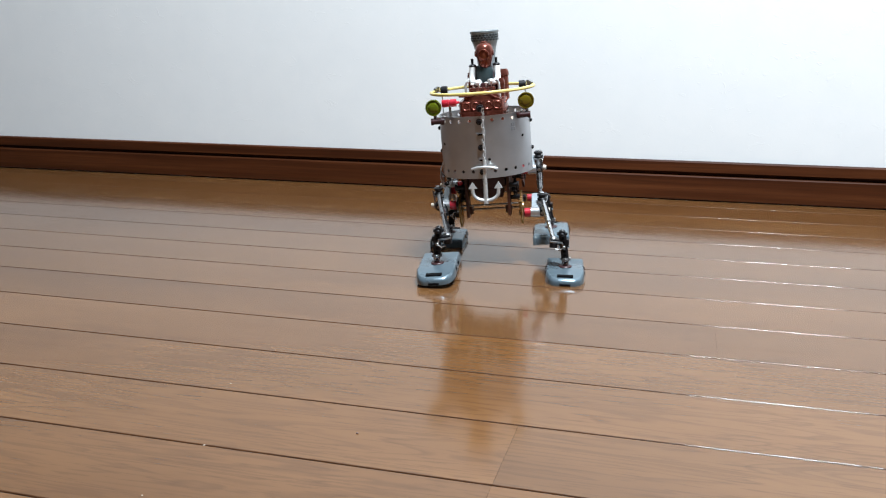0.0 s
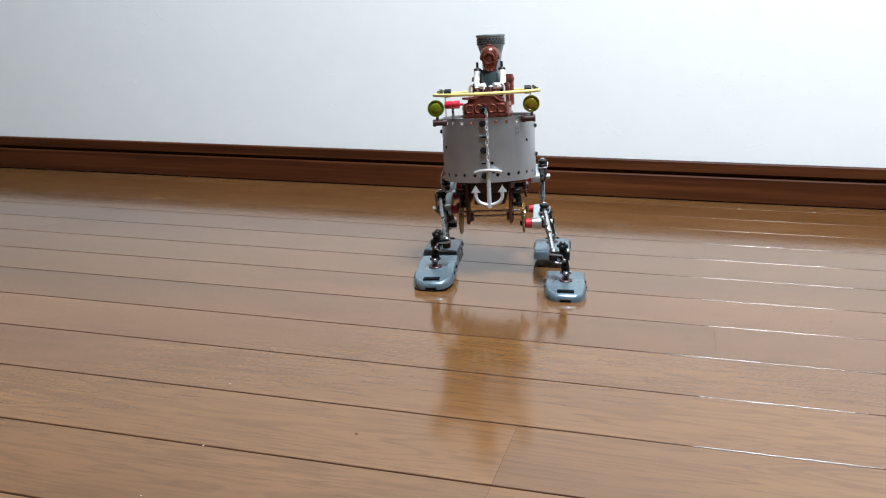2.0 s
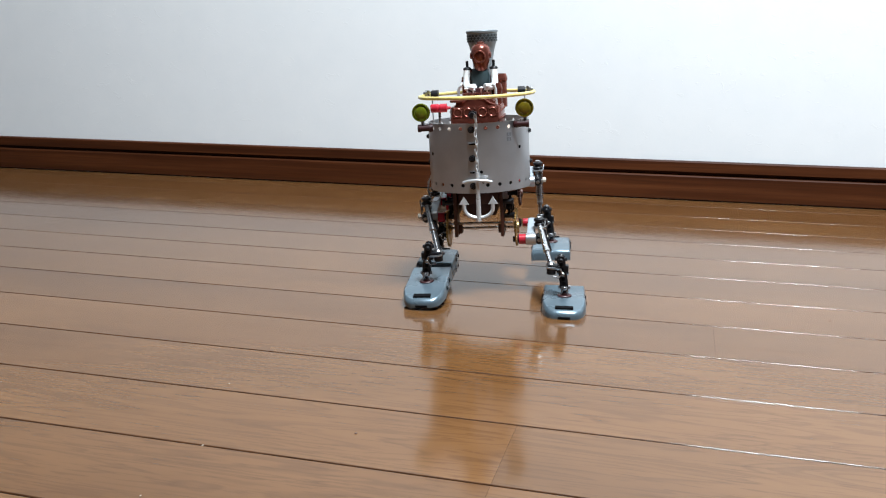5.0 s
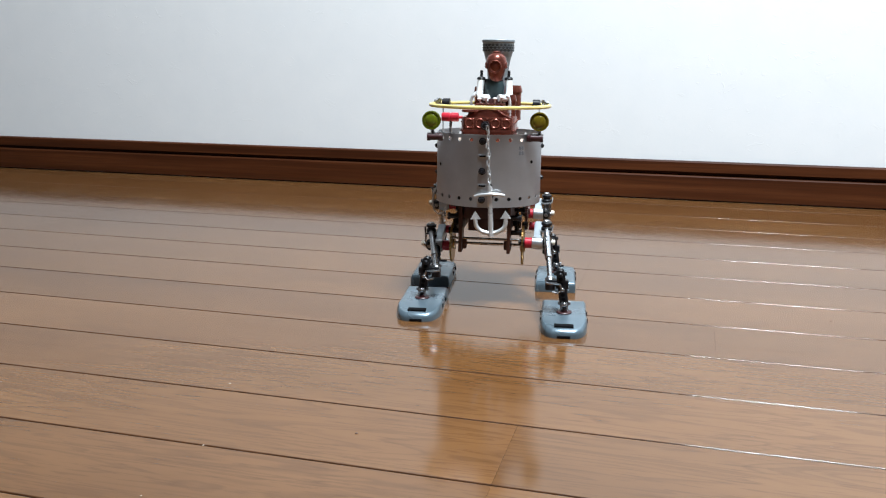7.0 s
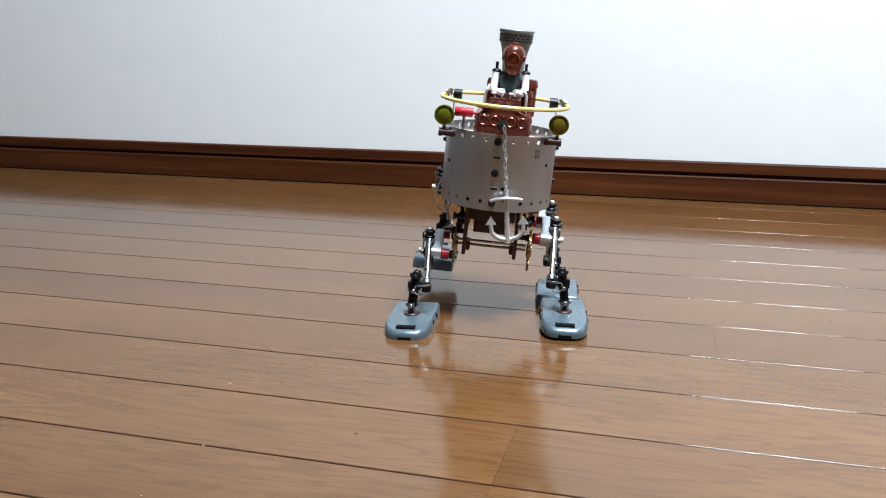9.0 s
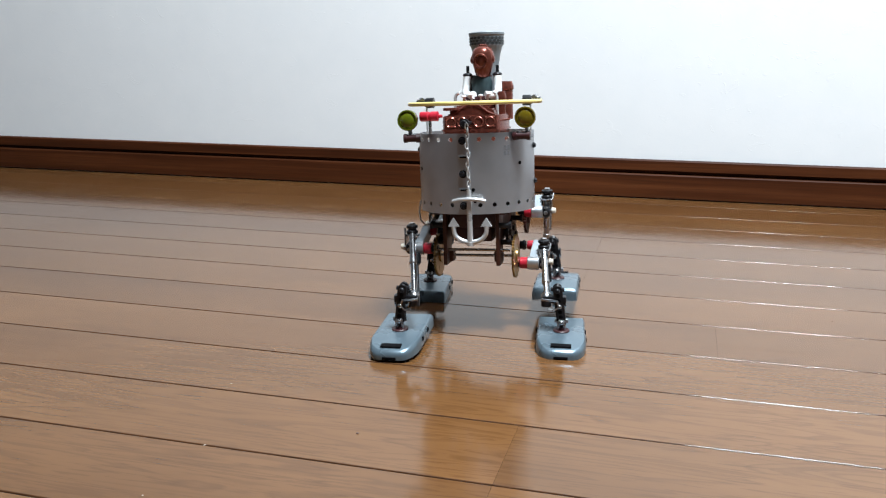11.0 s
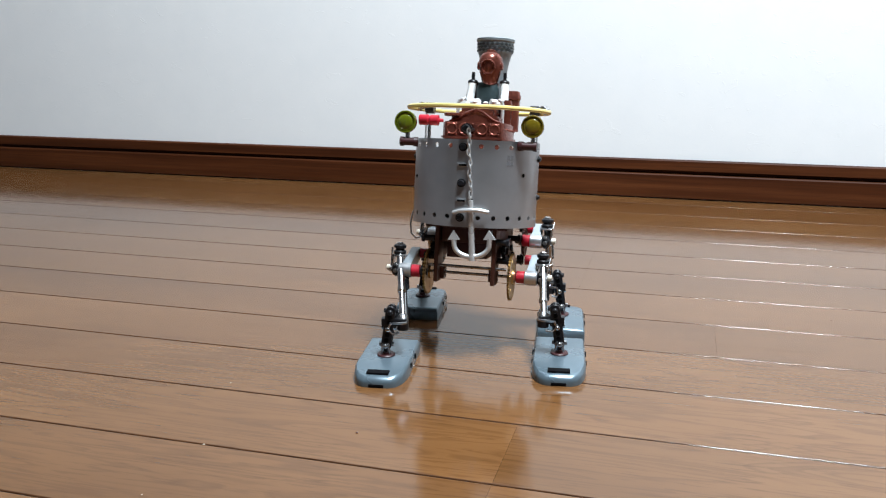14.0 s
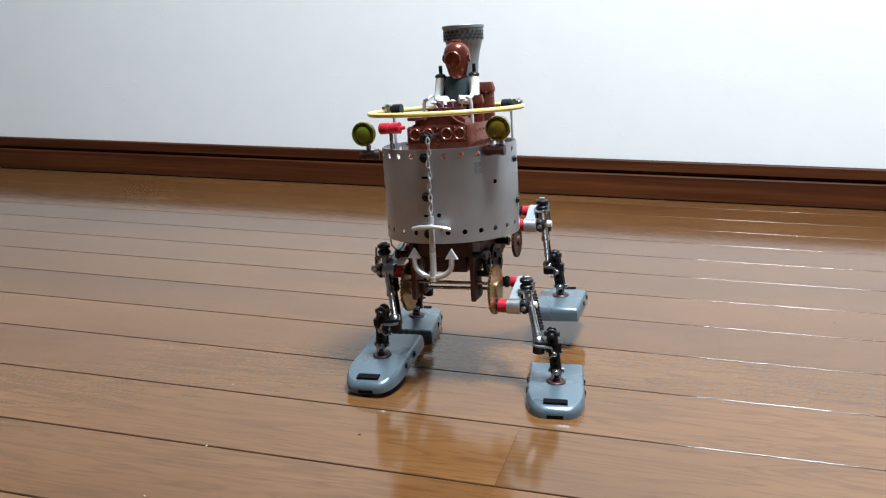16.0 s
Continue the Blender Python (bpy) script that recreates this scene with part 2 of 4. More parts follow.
# ---- the room ----
def room():
    t = 0.12
    bm = box(B(), ROOM_X0 - t, ROOM_X1 + t, WALL_Y, WALL_Y + t, -0.05, ROOM_H)
    tagged(new("wall_north", to_mesh("wall_north", bm, M_WALL, False)), "white embossed wallpaper on a plain wall", "wall", kind="structure")
    # three unseen walls close the room; kept dark so the drum reflects little light
    bm = box(B(), ROOM_X0 - t, ROOM_X1 + t, ROOM_Y0 - t, ROOM_Y0, -0.05, ROOM_H)
    tagged(new("wall_south", to_mesh("wall_south", bm, M_DIM, False)), "unseen plain wall, dark grey to cut bounce light", "wall", kind="structure")
    bm = box(B(), ROOM_X0 - t, ROOM_X0, ROOM_Y0, WALL_Y, -0.05, ROOM_H)
    tagged(new("wall_west", to_mesh("wall_west", bm, M_DIM, False)), "unseen plain wall, dark grey to cut bounce light", "wall", kind="structure")
    bm = box(B(), ROOM_X1, ROOM_X1 + t, ROOM_Y0, WALL_Y, -0.05, ROOM_H)
    tagged(new("wall_east", to_mesh("wall_east", bm, M_DIM, False)), "unseen plain wall, dark grey to cut bounce light", "wall", kind="structure")
    # added ceiling, out of view, greyed to hold back bounce
    bm = box(B(), ROOM_X0 - t, ROOM_X1 + t, ROOM_Y0 - t, WALL_Y + t, ROOM_H, ROOM_H + t)
    tagged(new("ceiling", to_mesh("ceiling", bm, M_CEIL, False)), "unseen plain ceiling, greyed to cut bounce light", "ceiling", kind="structure")
    # baseboard: lower board, dark groove, set-back cap
    prof = [(0.0, 0.0012), (-0.0110, 0.0012), (-0.0118, 0.0022), (-0.0118, 0.0342), (-0.0104, 0.0356), (-0.0030, 0.0360), (-0.0030, 0.0405),
            (-0.0088, 0.0407), (-0.0094, 0.0414), (-0.0094, 0.0546), (-0.0082, 0.0560), (0.0, 0.0562)]
    bm = B()
    ends = [[bm.verts.new((x, WALL_Y + y, z)) for y, z in prof] for x in (ROOM_X0, ROOM_X1)]
    for k in range(len(prof)):
        j = (k + 1) % len(prof)
        bm.faces.new((ends[0][k], ends[0][j], ends[1][j], ends[1][k]))
    bm.faces.new(ends[0])
    bm.faces.new(ends[1][::-1])
    tagged(new("baseboard", to_mesh("baseboard", bm, M_BASE, False)), "dark brown wood-grain baseboard with a grooved cap", "baseboard", kind="structure")


# floor: panels of four 75 mm strips, bevelled joints
STRIP = 0.075
LINE0 = 0.9285            # a joint between two strips


def plank_mesh(length, width, cache={}):
    """One strip: rounded long edges, close-fitting ends."""
    key = (round(length, 4), round(width, 4))
    if key not in cache:
        w, g, x, r = width / 2, 0.00030, length / 2 - 0.00006, 0.0008
        half = [(w - g, -0.0045)] + [(w - g - r * (1 - math.cos(radians(a))), -r * (1 - math.sin(radians(a)))) for a in range(0, 91, 6)]
        prof = [(-a, b) for a, b in half] + half[::-1]
        bm = B()
        ends = [[bm.verts.new((u, a, b)) for a, b in prof] for u in (-x, x)]
        for k in range(len(prof) - 1):
            f = bm.faces.new((ends[0][k], ends[0][k + 1], ends[1][k + 1], ends[1][k]))
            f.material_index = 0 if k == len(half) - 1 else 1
        bm.faces.new(ends[0])
        bm.faces.new(ends[1][::-1])
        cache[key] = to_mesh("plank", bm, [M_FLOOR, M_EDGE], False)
    return cache[key]


def flooring():
    bm = box(B(), ROOM_X0, ROOM_X1, ROOM_Y0, WALL_Y, -0.06, -0.0042)
    sub = tagged(new("floor", to_mesh("floor", bm, M_GROOVE, False)), "glossy oak strip flooring laid along the wall", "floor", kind="structure")
    k = -5          # the narrow strip cut against the wall
    while True:
        y1 = LINE0 - k * STRIP
        y0 = y1 - STRIP
        if y0 < ROOM_Y0:
            break
        group = math.floor((k + 2) / 4)
        seam = -0.086 + (0.909 if group % 2 else 0.0)
        cuts = {ROOM_X0, ROOM_X1}
        for n in range(-3, 4):
            x = seam + 1.818 * n
            if ROOM_X0 + 0.05 < x < ROOM_X1 - 0.05:
                cuts.add(round(x, 4))
        if k == 3:
            cuts.add(0.034)
        cuts = sorted(cuts)
        y1 = min(y1, WALL_Y - 0.011)
        for a, b in zip(cuts, cuts[1:]):
            ob = new("plank", plank_mesh(b - a, y1 - y0))
            ob.parent = sub
            ob.matrix_basis = pose((a + b) / 2, (y0 + y1) / 2, 0, 0, 0, 0)
        k += 1


def pendant_lamp():
    root = tagged(new("pendant_lamp"), "round white pendant lamp on a cord, switched on", "lamp")
    root.matrix_world = pose(LAMP_AT[0], LAMP_AT[1], LAMP_AT[2])
    top = ROOM_H - LAMP_AT[2]
    part("ceiling_cap", lathe(B(), [(0.0, top - 0.030), (0.020, top - 0.030), (0.050, top - 0.012), (0.052, top - 0.001), (0.0, top - 0.001)], seg=32), M_WHITE, root, "white ceiling cap")
    part("cord", rod(B(), (0, 0, 0.125), (0, 0, top - 0.028), 0.003, seg=12), M_WHITE, root, "white lamp cord")
    part("shade", lathe(B(), [(0.0, 0.130), (0.06, 0.130), (0.20, 0.105), (0.262, 0.060), (0.275, 0.020), (0.268, 0.006), (0.0, 0.006)], seg=56), M_WHITE, root, "white drum-shaped lamp shade")


room()
flooring()
pendant_lamp()


# ---- the walking robot ----
R = 0.0458                    # drum radius
DRUM_Z0, DRUM_Z1 = 0.0165, 0.0775


def drum_shell(parent):
    """Sheet-metal drum with a ring of holes at top and bottom."""
    n, sub = 26, 4
    bm = B()
    cell = 2 * math.pi / n
    hr = 0.0017
    cache = {}

    def vert(a, z):
        key = (round(a * 1e5) % round(2 * math.pi * 1e5), round(z * 1e6))
        if key not in cache:
            cache[key] = bm.verts.new((R * math.sin(a), -R * math.cos(a), z))
        return cache[key]

    rows = [(DRUM_Z0, DRUM_Z0 + 0.0030, False), (DRUM_Z0 + 0.0030, DRUM_Z0 + 0.0110, True), (DRUM_Z0 + 0.0110, DRUM_Z1 - 0.0084, False), (DRUM_Z1 - 0.0084, DRUM_Z1 - 0.0006, True), (DRUM_Z1 - 0.0006, DRUM_Z1, False)]
    for i in range(n):
        a0 = (i - 0.5) * cell
        for z0, z1, hole in rows:
            if not hole:
                for s in range(sub):
                    u0, u1 = a0 + cell * s / sub, a0 + cell * (s + 1) / sub
                    bm.faces.new((vert(u0, z0), vert(u1, z0), vert(u1, z1), vert(u0, z1)))
                continue
            ring = [(a0 + cell * s / sub, z0) for s in range(sub)] + [(a0 + cell, z0 + (z1 - z0) * s / sub) for s in range(sub)]
            ring += [(a0 + cell * (1 - s / sub), z1) for s in range(sub)] + [(a0, z1 - (z1 - z0) * s / sub) for s in range(sub)]
            ca, cz = a0 + cell / 2, (z0 + z1) / 2
            outer = [vert(a, z) for a, z in ring]
            inner = []
            for k in range(16):
                th = math.radians(-135 + 22.5 * k)
                a = ca + hr * math.cos(th) / R
                inner.append(bm.verts.new((R * math.sin(a), -R * math.cos(a), cz + hr * math.sin(th))))
            for k in range(16):
                j = (k + 1) % 16
                bm.faces.new((outer[k], outer[j], inner[j], inner[k]))
    bmesh.ops.recalc_face_normals(bm, faces=bm.faces)
    bmesh.ops.solidify(bm, geom=bm.faces[:], thickness=0.0009)
    return part("drum", bm, M_DRUM, parent, "satin grey sheet-metal drum pierced by rows of holes")


def bolt_head(bm, p, d, r=0.0026, h=0.0022):
    d = Vector(d).normalized()
    p = Vector(p)
    rod(bm, p, p + d * h * 0.45, r, seg=18)
    rod(bm, p + d * h * 0.45, p + d * h, r * 0.8, r * 0.62, seg=6)
    return bm


def on_drum(deg, z, lift=0.0):
    a = radians(deg)
    return Vector(((R + lift) * math.sin(a), -(R + lift) * math.cos(a), z)), Vector((math.sin(a), -math.cos(a), 0))


def gear(bm, r, w, teeth):
    """A spur gear with spokes holes, turning on x."""
    m = Matrix.Rotation(radians(90), 4, "Y")
    pts = []
    for k in range(teeth):
        for f, rr in ((0.0, r * 0.90), (0.25, r), (0.5, r), (0.75, r * 0.90)):
            a = 2 * math.pi * (k + f) / teeth
            pts.append((rr * math.cos(a), rr * math.sin(a)))
    slab(bm, pts, -w / 2, w / 2)
    lathe(bm, [(0.0, -w * 1.3), (r * 0.32, -w * 1.3), (r * 0.34, -w * 0.4), (r * 0.34, w * 0.4), (r * 0.32, w * 1.3), (0.0, w * 1.3)], seg=16)
    for k in range(5):
        a = 2 * math.pi * k / 5
        c = Vector((r * 0.62 * math.cos(a), r * 0.62 * math.sin(a), 0))
        rod(bm, c + Vector((0, 0, -w * 0.62)), c + Vector((0, 0, w * 0.62)), r * 0.13, seg=10)
    bmesh.ops.transform(bm, matrix=m, verts=bm.verts)
    return bm


def headlamp(parent, x, y, z, lens, label):
    m = Matrix.Translation((x, y, z)) @ Matrix.Rotation(radians(90), 4, "X")
    lamp = part("headlamp", lathe(B(), [(0.0, -0.009), (0.0030, -0.009), (0.0034, -0.006), (0.0064, -0.0045), (0.0078, -0.002), (0.0080, 0.0014), (0.0077, 0.0020), (0.0068, 0.0020), (0.0068, 0.0004), (0.0, 0.0004)], m), lens, parent, label)
    prof = [(0.0068, 0.0004), (0.0064, 0.0012), (0.0058, 0.0015), (0.0054, 0.0012), (0.0050, 0.0016), (0.0036, 0.0022), (0.0018, 0.0025)]
    part("lens", lathe(B(), prof + [(0.0, 0.0026)], m), lens, lamp)
    bm = B()
    side = 1 if x > 0 else -1
    rod(bm, (x, y + 0.006, z - 0.002), (x, y + 0.006, z - 0.0125), 0.0016)
    rod(bm, (x, y + 0.006, z - 0.0125), (x - side * 0.004, y + 0.012, z - 0.0125), 0.0022)
    part("bracket", bm, M_STEEL, lamp, "bent steel lamp bracket")
    bm = B()
    rod(bm, (x - side * 0.007, y + 0.001, z - 0.0138), (x + side * 0.003, y + 0.001, z - 0.0138), 0.0028)
    rod(bm, (x + side * 0.001, y + 0.001, z - 0.0138), (x + side * 0.0035, y + 0.001, z - 0.0138), 0.0034)
    rod(bm, (x - side * 0.006, y + 0.001, z - 0.0138), (x - side * 0.009, y + 0.002, z - 0.0138), 0.0034)
    part("clamp_bolt", bm, M_CHASSIS, lamp, "brown clamp bolt")
    return lamp


def engine(parent):
    """Copper-coloured engine block with cover, rivets and pipes."""
    bm = B()
    outline = [(-0.0225, -0.0255), (-0.0205, -0.0285), (0.0205, -0.0285), (0.0225, -0.0255), (0.0225, 0.020), (0.018, 0.024), (-0.018, 0.024), (-0.0225, 0.020)]
    slab(bm, outline, 0.0700, 0.0905, 0.0008)
    slab(bm, [(x * 1.05, y * 1.04) for x, y in outline], 0.0785, 0.0800, 0.0003)
    block = part("engine_block", bm, M_COPPER, parent, "copper-coloured riveted engine block")
    block.location.y = 0.006
    bm = B()
    for k in range(7):
        x = -0.0185 + 0.00617 * k
        for z in (0.0818, 0.0888):
            bmesh.ops.create_uvsphere(bm, u_segments=8, v_segments=6, radius=0.0009, matrix=Matrix.Translation((x, -0.0287, z)))
    for s in (-1, 1):
        for k in range(6):
            bmesh.ops.create_uvsphere(bm, u_segments=8, v_segments=6, radius=0.0009, matrix=Matrix.Translation((s * 0.0227, -0.022 + 0.008 * k, 0.0860)))
    part("rivet_row", bm, M_COPPER, block)
    for s in (-1, 1):
        for x in (0.0065, 0.0155):
            bm = lathe(B(), [(0.0042, -0.0006), (0.0042, 0.0008), (0.0036, 0.0014), (0.0030, 0.0008), (0.0, 0.0008)], Matrix.Translation((s * x, -0.0285, 0.0855)) @ Matrix.Rotation(radians(90), 4, "X"), 20)
            part("round_cover", bm, M_COPPER, block)
    bm = B()
    slab(bm, [(-0.0175, -0.0225), (0.0175, -0.0225), (0.0175, 0.018), (-0.0175, 0.018)], 0.0905, 0.0955, 0.0015)
    slab(bm, [(-0.0125, -0.0195), (0.0125, -0.0195), (0.0125, 0.012), (-0.0125, 0.012)], 0.0955, 0.0995, 0.0015)
    part("top_cover", bm, M_COPPER, block)
    for s in (-1, 1):
        bm = tube(B(), [(s * 0.0010, -0.0205, 0.0993), (s * 0.006, -0.0215, 0.0975), (s * 0.013, -0.0235, 0.0925), (s * 0.0185, -0.0245, 0.0905)], 0.0009, 8)
        part("pipe", bm, M_COPPER, block)
    # wide pulley on the front corner
    bm = lathe(B(), [(0.0060, -0.0012), (0.0066, -0.0008), (0.0066, 0.0008), (0.0060, 0.0012), (0.0, 0.0012)], Matrix.Translation((-0.0165, -0.021, 0.0955)), 24)
    part("pulley", bm, M_COPPER, block)
    # upright frame round the driver
    for s in (-1, 1):
        bm = B()
        tube(bm, [(s * 0.0170, -0.008, 0.0900), (s * 0.0168, -0.008, 0.1040), (s * 0.0160, -0.008, 0.1068), (s * 0.0135, -0.008, 0.1080)], 0.0013, 10)
        rod(bm, (s * 0.0160, -0.008, 0.1062), (s * 0.0150, 0.010, 0.1100), 0.0010, seg=10)
        part("frame_tube", bm, M_SILVERPL, parent, "polished steel frame tube").location.y = 0.009
    bm = B()
    box(bm, -0.0105, 0.0105, -0.0035, 0.012, 0.0985, 0.1050, 0.0008)
    box(bm, -0.0095, 0.0095, 0.009, 0.014, 0.1050, 0.1220, 0.001)
    part("seat", bm, M_CHASSIS, parent, "dark seat behind the controls").location.y = 0.010
    bm = B()
    for x, y, z in ((-0.010, -0.006, 0.1085), (-0.004, -0.008, 0.1095), (0.004, -0.0075, 0.1090), (0.010, -0.005, 0.1100)):
        bmesh.ops.create_uvsphere(bm, u_segments=10, v_segments=8, radius=0.0014, matrix=Matrix.Translation((x, y, z - 0.0035)) @ Matrix.Diagonal((1.5, 1, 0.8, 1)))
        rod(bm, (x, y, z - 0.0035), (x * 0.8, y + 0.004, 0.0985), 0.0007)
    part("control_levers", bm, M_WHITE, parent, "white-knobbed control levers").location.y = 0.008
    for x0, x1 in ((-0.0130, -0.0040), (-0.0030, 0.0040), (0.0050, 0.0130)):
        part("console", box(B(), x0, x1, -0.0120, -0.0040, 0.0960, 0.1015, 0.0008), M_COPPER, parent, "small copper console box").location.y = 0.008
        # solid black block in place of the shaded opening
        part("console_slot", box(B(), x0 + 0.0018, x1 - 0.0018, -0.0126, -0.0100, 0.0975, 0.1000, 0.0003), M_RECESS, parent, "console opening as a shade-black block").location.y = 0.008
    # boilers beside the seat
    for x, y, r, z1 in ((0.0190, 0.029, 0.0062, 0.1165), (0.0170, 0.014, 0.0046, 0.1085), (-0.0138, 0.031, 0.0034, 0.1150)):
        bm = lathe(B(), [(r, 0.086), (r, z1 - 0.007), (r * 1.12, z1 - 0.006), (r * 1.12, z1 - 0.004), (r * 0.9, z1), (r * 0.55, z1), (r * 0.55, z1 - 0.002), (0.0, z1 - 0.002)], Matrix.Translation((x, y, 0)), 24)
        part("copper_canister", bm, M_COPPER, parent)
    part("red_plug", rod(B(), (0.0135, 0.024, 0.1090), (0.0140, 0.024, 0.1155), 0.0034), M_RED, parent, "small red plug")


def figurine(parent):
    """The seated driver, one plain mesh."""
    bm = B()
    hz = 0.1340
    hy = 0.0185
    parts_at = []

    def mark(i):
        bm.faces.ensure_lookup_table()
        for f in bm.faces[sum(parts_at):]:
            f.material_index = i
        parts_at.append(len(bm.faces) - sum(parts_at))

    helmet = [(0.0040, -0.0150), (0.0056, -0.0128), (0.0066, -0.0098), (0.0078, -0.0052), (0.0089, -0.0004), (0.0090, 0.0034), (0.0082, 0.0068), (0.0062, 0.0096), (0.0034, 0.0110), (0.0, 0.0114)]
    lathe(bm, helmet, Matrix.Translation((0.003, hy, hz)) @ Matrix.Diagonal((1.02, 1.06, 0.97, 1)), 28)
    tilt = Matrix.Translation((0.0026, hy - 0.0078, hz - 0.0012)) @ Matrix.Rotation(radians(96), 4, "X")
    lathe(bm, [(0.0060, -0.0010), (0.0060, 0.0012), (0.0054, 0.0020), (0.0044, 0.0018), (0.0038, 0.0006), (0.0, 0.0010)], tilt, 24)
    lathe(bm, [(0.0036, 0.0), (0.0036, 0.0014), (0.0028, 0.0020), (0.0, 0.0020)], Matrix.Translation((0.003, hy, hz + 0.0102)), 16)
    for sx in (-1, 1):
        lathe(bm, [(0.0030, 0.0), (0.0030, 0.0012), (0.0022, 0.0018), (0.0, 0.0014)], Matrix.Translation((0.003 + sx * 0.0080, hy - 0.001, hz)) @ Matrix.Rotation(radians(sx * 90), 4, "Y"), 14)
    for k in range(8):
        a = 2 * math.pi * k / 8
        bmesh.ops.create_uvsphere(bm, u_segments=6, v_segments=4, radius=0.0006, matrix=tilt @ Matrix.Translation((0.0050 * math.cos(a), 0.0050 * math.sin(a), 0.0020)))
    mark(0)
    lathe(bm, [(0.0075, 0.0), (0.0085, 0.006), (0.0090, 0.013), (0.0070, 0.0175), (0.0, 0.0180)], Matrix.Translation((0.0015, hy + 0.001, hz - 0.0300)) @ Matrix.Diagonal((1, 0.75, 1, 1)), 20)
    mark(1)
    for s in (-1, 1):
        tube(bm, [(s * 0.0122 + 0.0020, hy + 0.001, hz - 0.0125), (s * 0.0128 + 0.0020, hy, hz - 0.0185), (s * 0.0132 + 0.0020, hy - 0.002, hz - 0.0250), (s * 0.0120 + 0.0020, hy - 0.006, hz - 0.0285), (s * 0.0085 + 0.0020, hy - 0.0095, hz - 0.0285), (s * 0.0045 + 0.0020, hy - 0.0120, hz - 0.0280)], 0.0032, 12)
    mark(2)
    for s in (-1, 1):
        bmesh.ops.create_uvsphere(bm, u_segments=12, v_segments=8, radius=0.0036, matrix=Matrix.Translation((s * 0.0122 + 0.0020, hy + 0.001, hz - 0.0118)) @ Matrix.Diagonal((1.1, 1, 0.55, 1)))
        rod(bm, (s * 0.0122 + 0.0020, hy + 0.002, hz - 0.0110), (s * 0.0122 + 0.0020, hy + 0.002, hz - 0.0045), 0.0013, seg=10)
    mark(3)
    part("driver_figurine", bm, [M_COPPER, M_TORSO, M_WHITE, M_BLACK], parent, "small driver figurine in a copper diving helmet")


def chimney(parent):
    cx, cy, dz = 0.0030, 0.0355, -0.0022
    m = Matrix.Translation((cx, cy, dz))
    ob = part("chimney", lathe(B(), [(0.0088, 0.095), (0.0090, 0.1230), (0.0097, 0.1320), (0.0110, 0.1400), (0.0127, 0.1462), (0.0137, 0.1490), (0.0141, 0.1558), (0.0147, 0.1564), (0.0149, 0.1580), (0.0143, 0.1586), (0.0131, 0.1578), (0.0120, 0.1480), (0.0, 0.1440)], m, 48), M_CHIMNEY, parent, "grey flared metal chimney")
    # knurled band: raised lozenges in three offset rows
    bm = B()
    n = 24
    for row in range(3):
        for k in range(n):
            a = 2 * math.pi * (k + 0.5 * (row % 2)) / n
            c = Vector((0.01415 * math.sin(a) + cx, -0.01415 * math.cos(a) + cy, 0.1492 + 0.0023 * row + dz))
            t = Vector((math.cos(a), math.sin(a), 0)) * 0.0019
            o = Vector((math.sin(a), -math.cos(a), 0)) * 0.0002
            u = Vector((0, 0, 0.0013))
            vs = [bm.verts.new(p) for p in (c - t, c - u, c + t, c + u)]
            top = bm.verts.new(c + o)
            for q in range(4):
                bm.faces.new((vs[q], vs[(q + 1) % 4], top))
    part("knurled_band", bm, M_KNURL, ob, "dark knurled band")


def tube_ring(parent):
    zc, yc, rr = 0.1000, -0.0030, 0.0515
    pts = [(rr * math.sin(2 * math.pi * k / 64), yc - rr * math.cos(2 * math.pi * k / 64), zc) for k in range(64)]
    part("tube_ring", tube(B(), pts, 0.0016, 10, True), M_TUBE, parent, "translucent yellow tube bent into a ring")
    for s in (-1, 1):
        x, y = s * 0.0455, 0.0085
        post = part("ring_post", box(B(), x - s * 0.0030 - 0.0005, x - s * 0.0030 + 0.0005, y - 0.0016, y + 0.0016, 0.066, 0.103, 0.0003), M_DRUM, parent, "grey metal tab holding the tube")
        bm = B()
        rod(bm, (x - s * 0.009, y, 0.1008), (x - s * 0.003, y, 0.1008), 0.0042)
        rod(bm, (x - s * 0.0035, y, 0.1008), (x - s * 0.002, y, 0.1008), 0.0034)
        part("rubber_bush", bm, M_BLACK, post, "black rubber bush")
        bm = B()
        rod(bm, (x - s * 0.001, y, 0.1018), (x + s * 0.005, y, 0.1018), 0.0022)
        rod(bm, (x + s * 0.001, y, 0.1018), (x + s * 0.003, y, 0.1018), 0.0034, seg=6)
        rod(bm, (x, y - 0.003, 0.1035), (x, y + 0.003, 0.1035), 0.0015)
        part("screw", bm, M_STEEL, post)


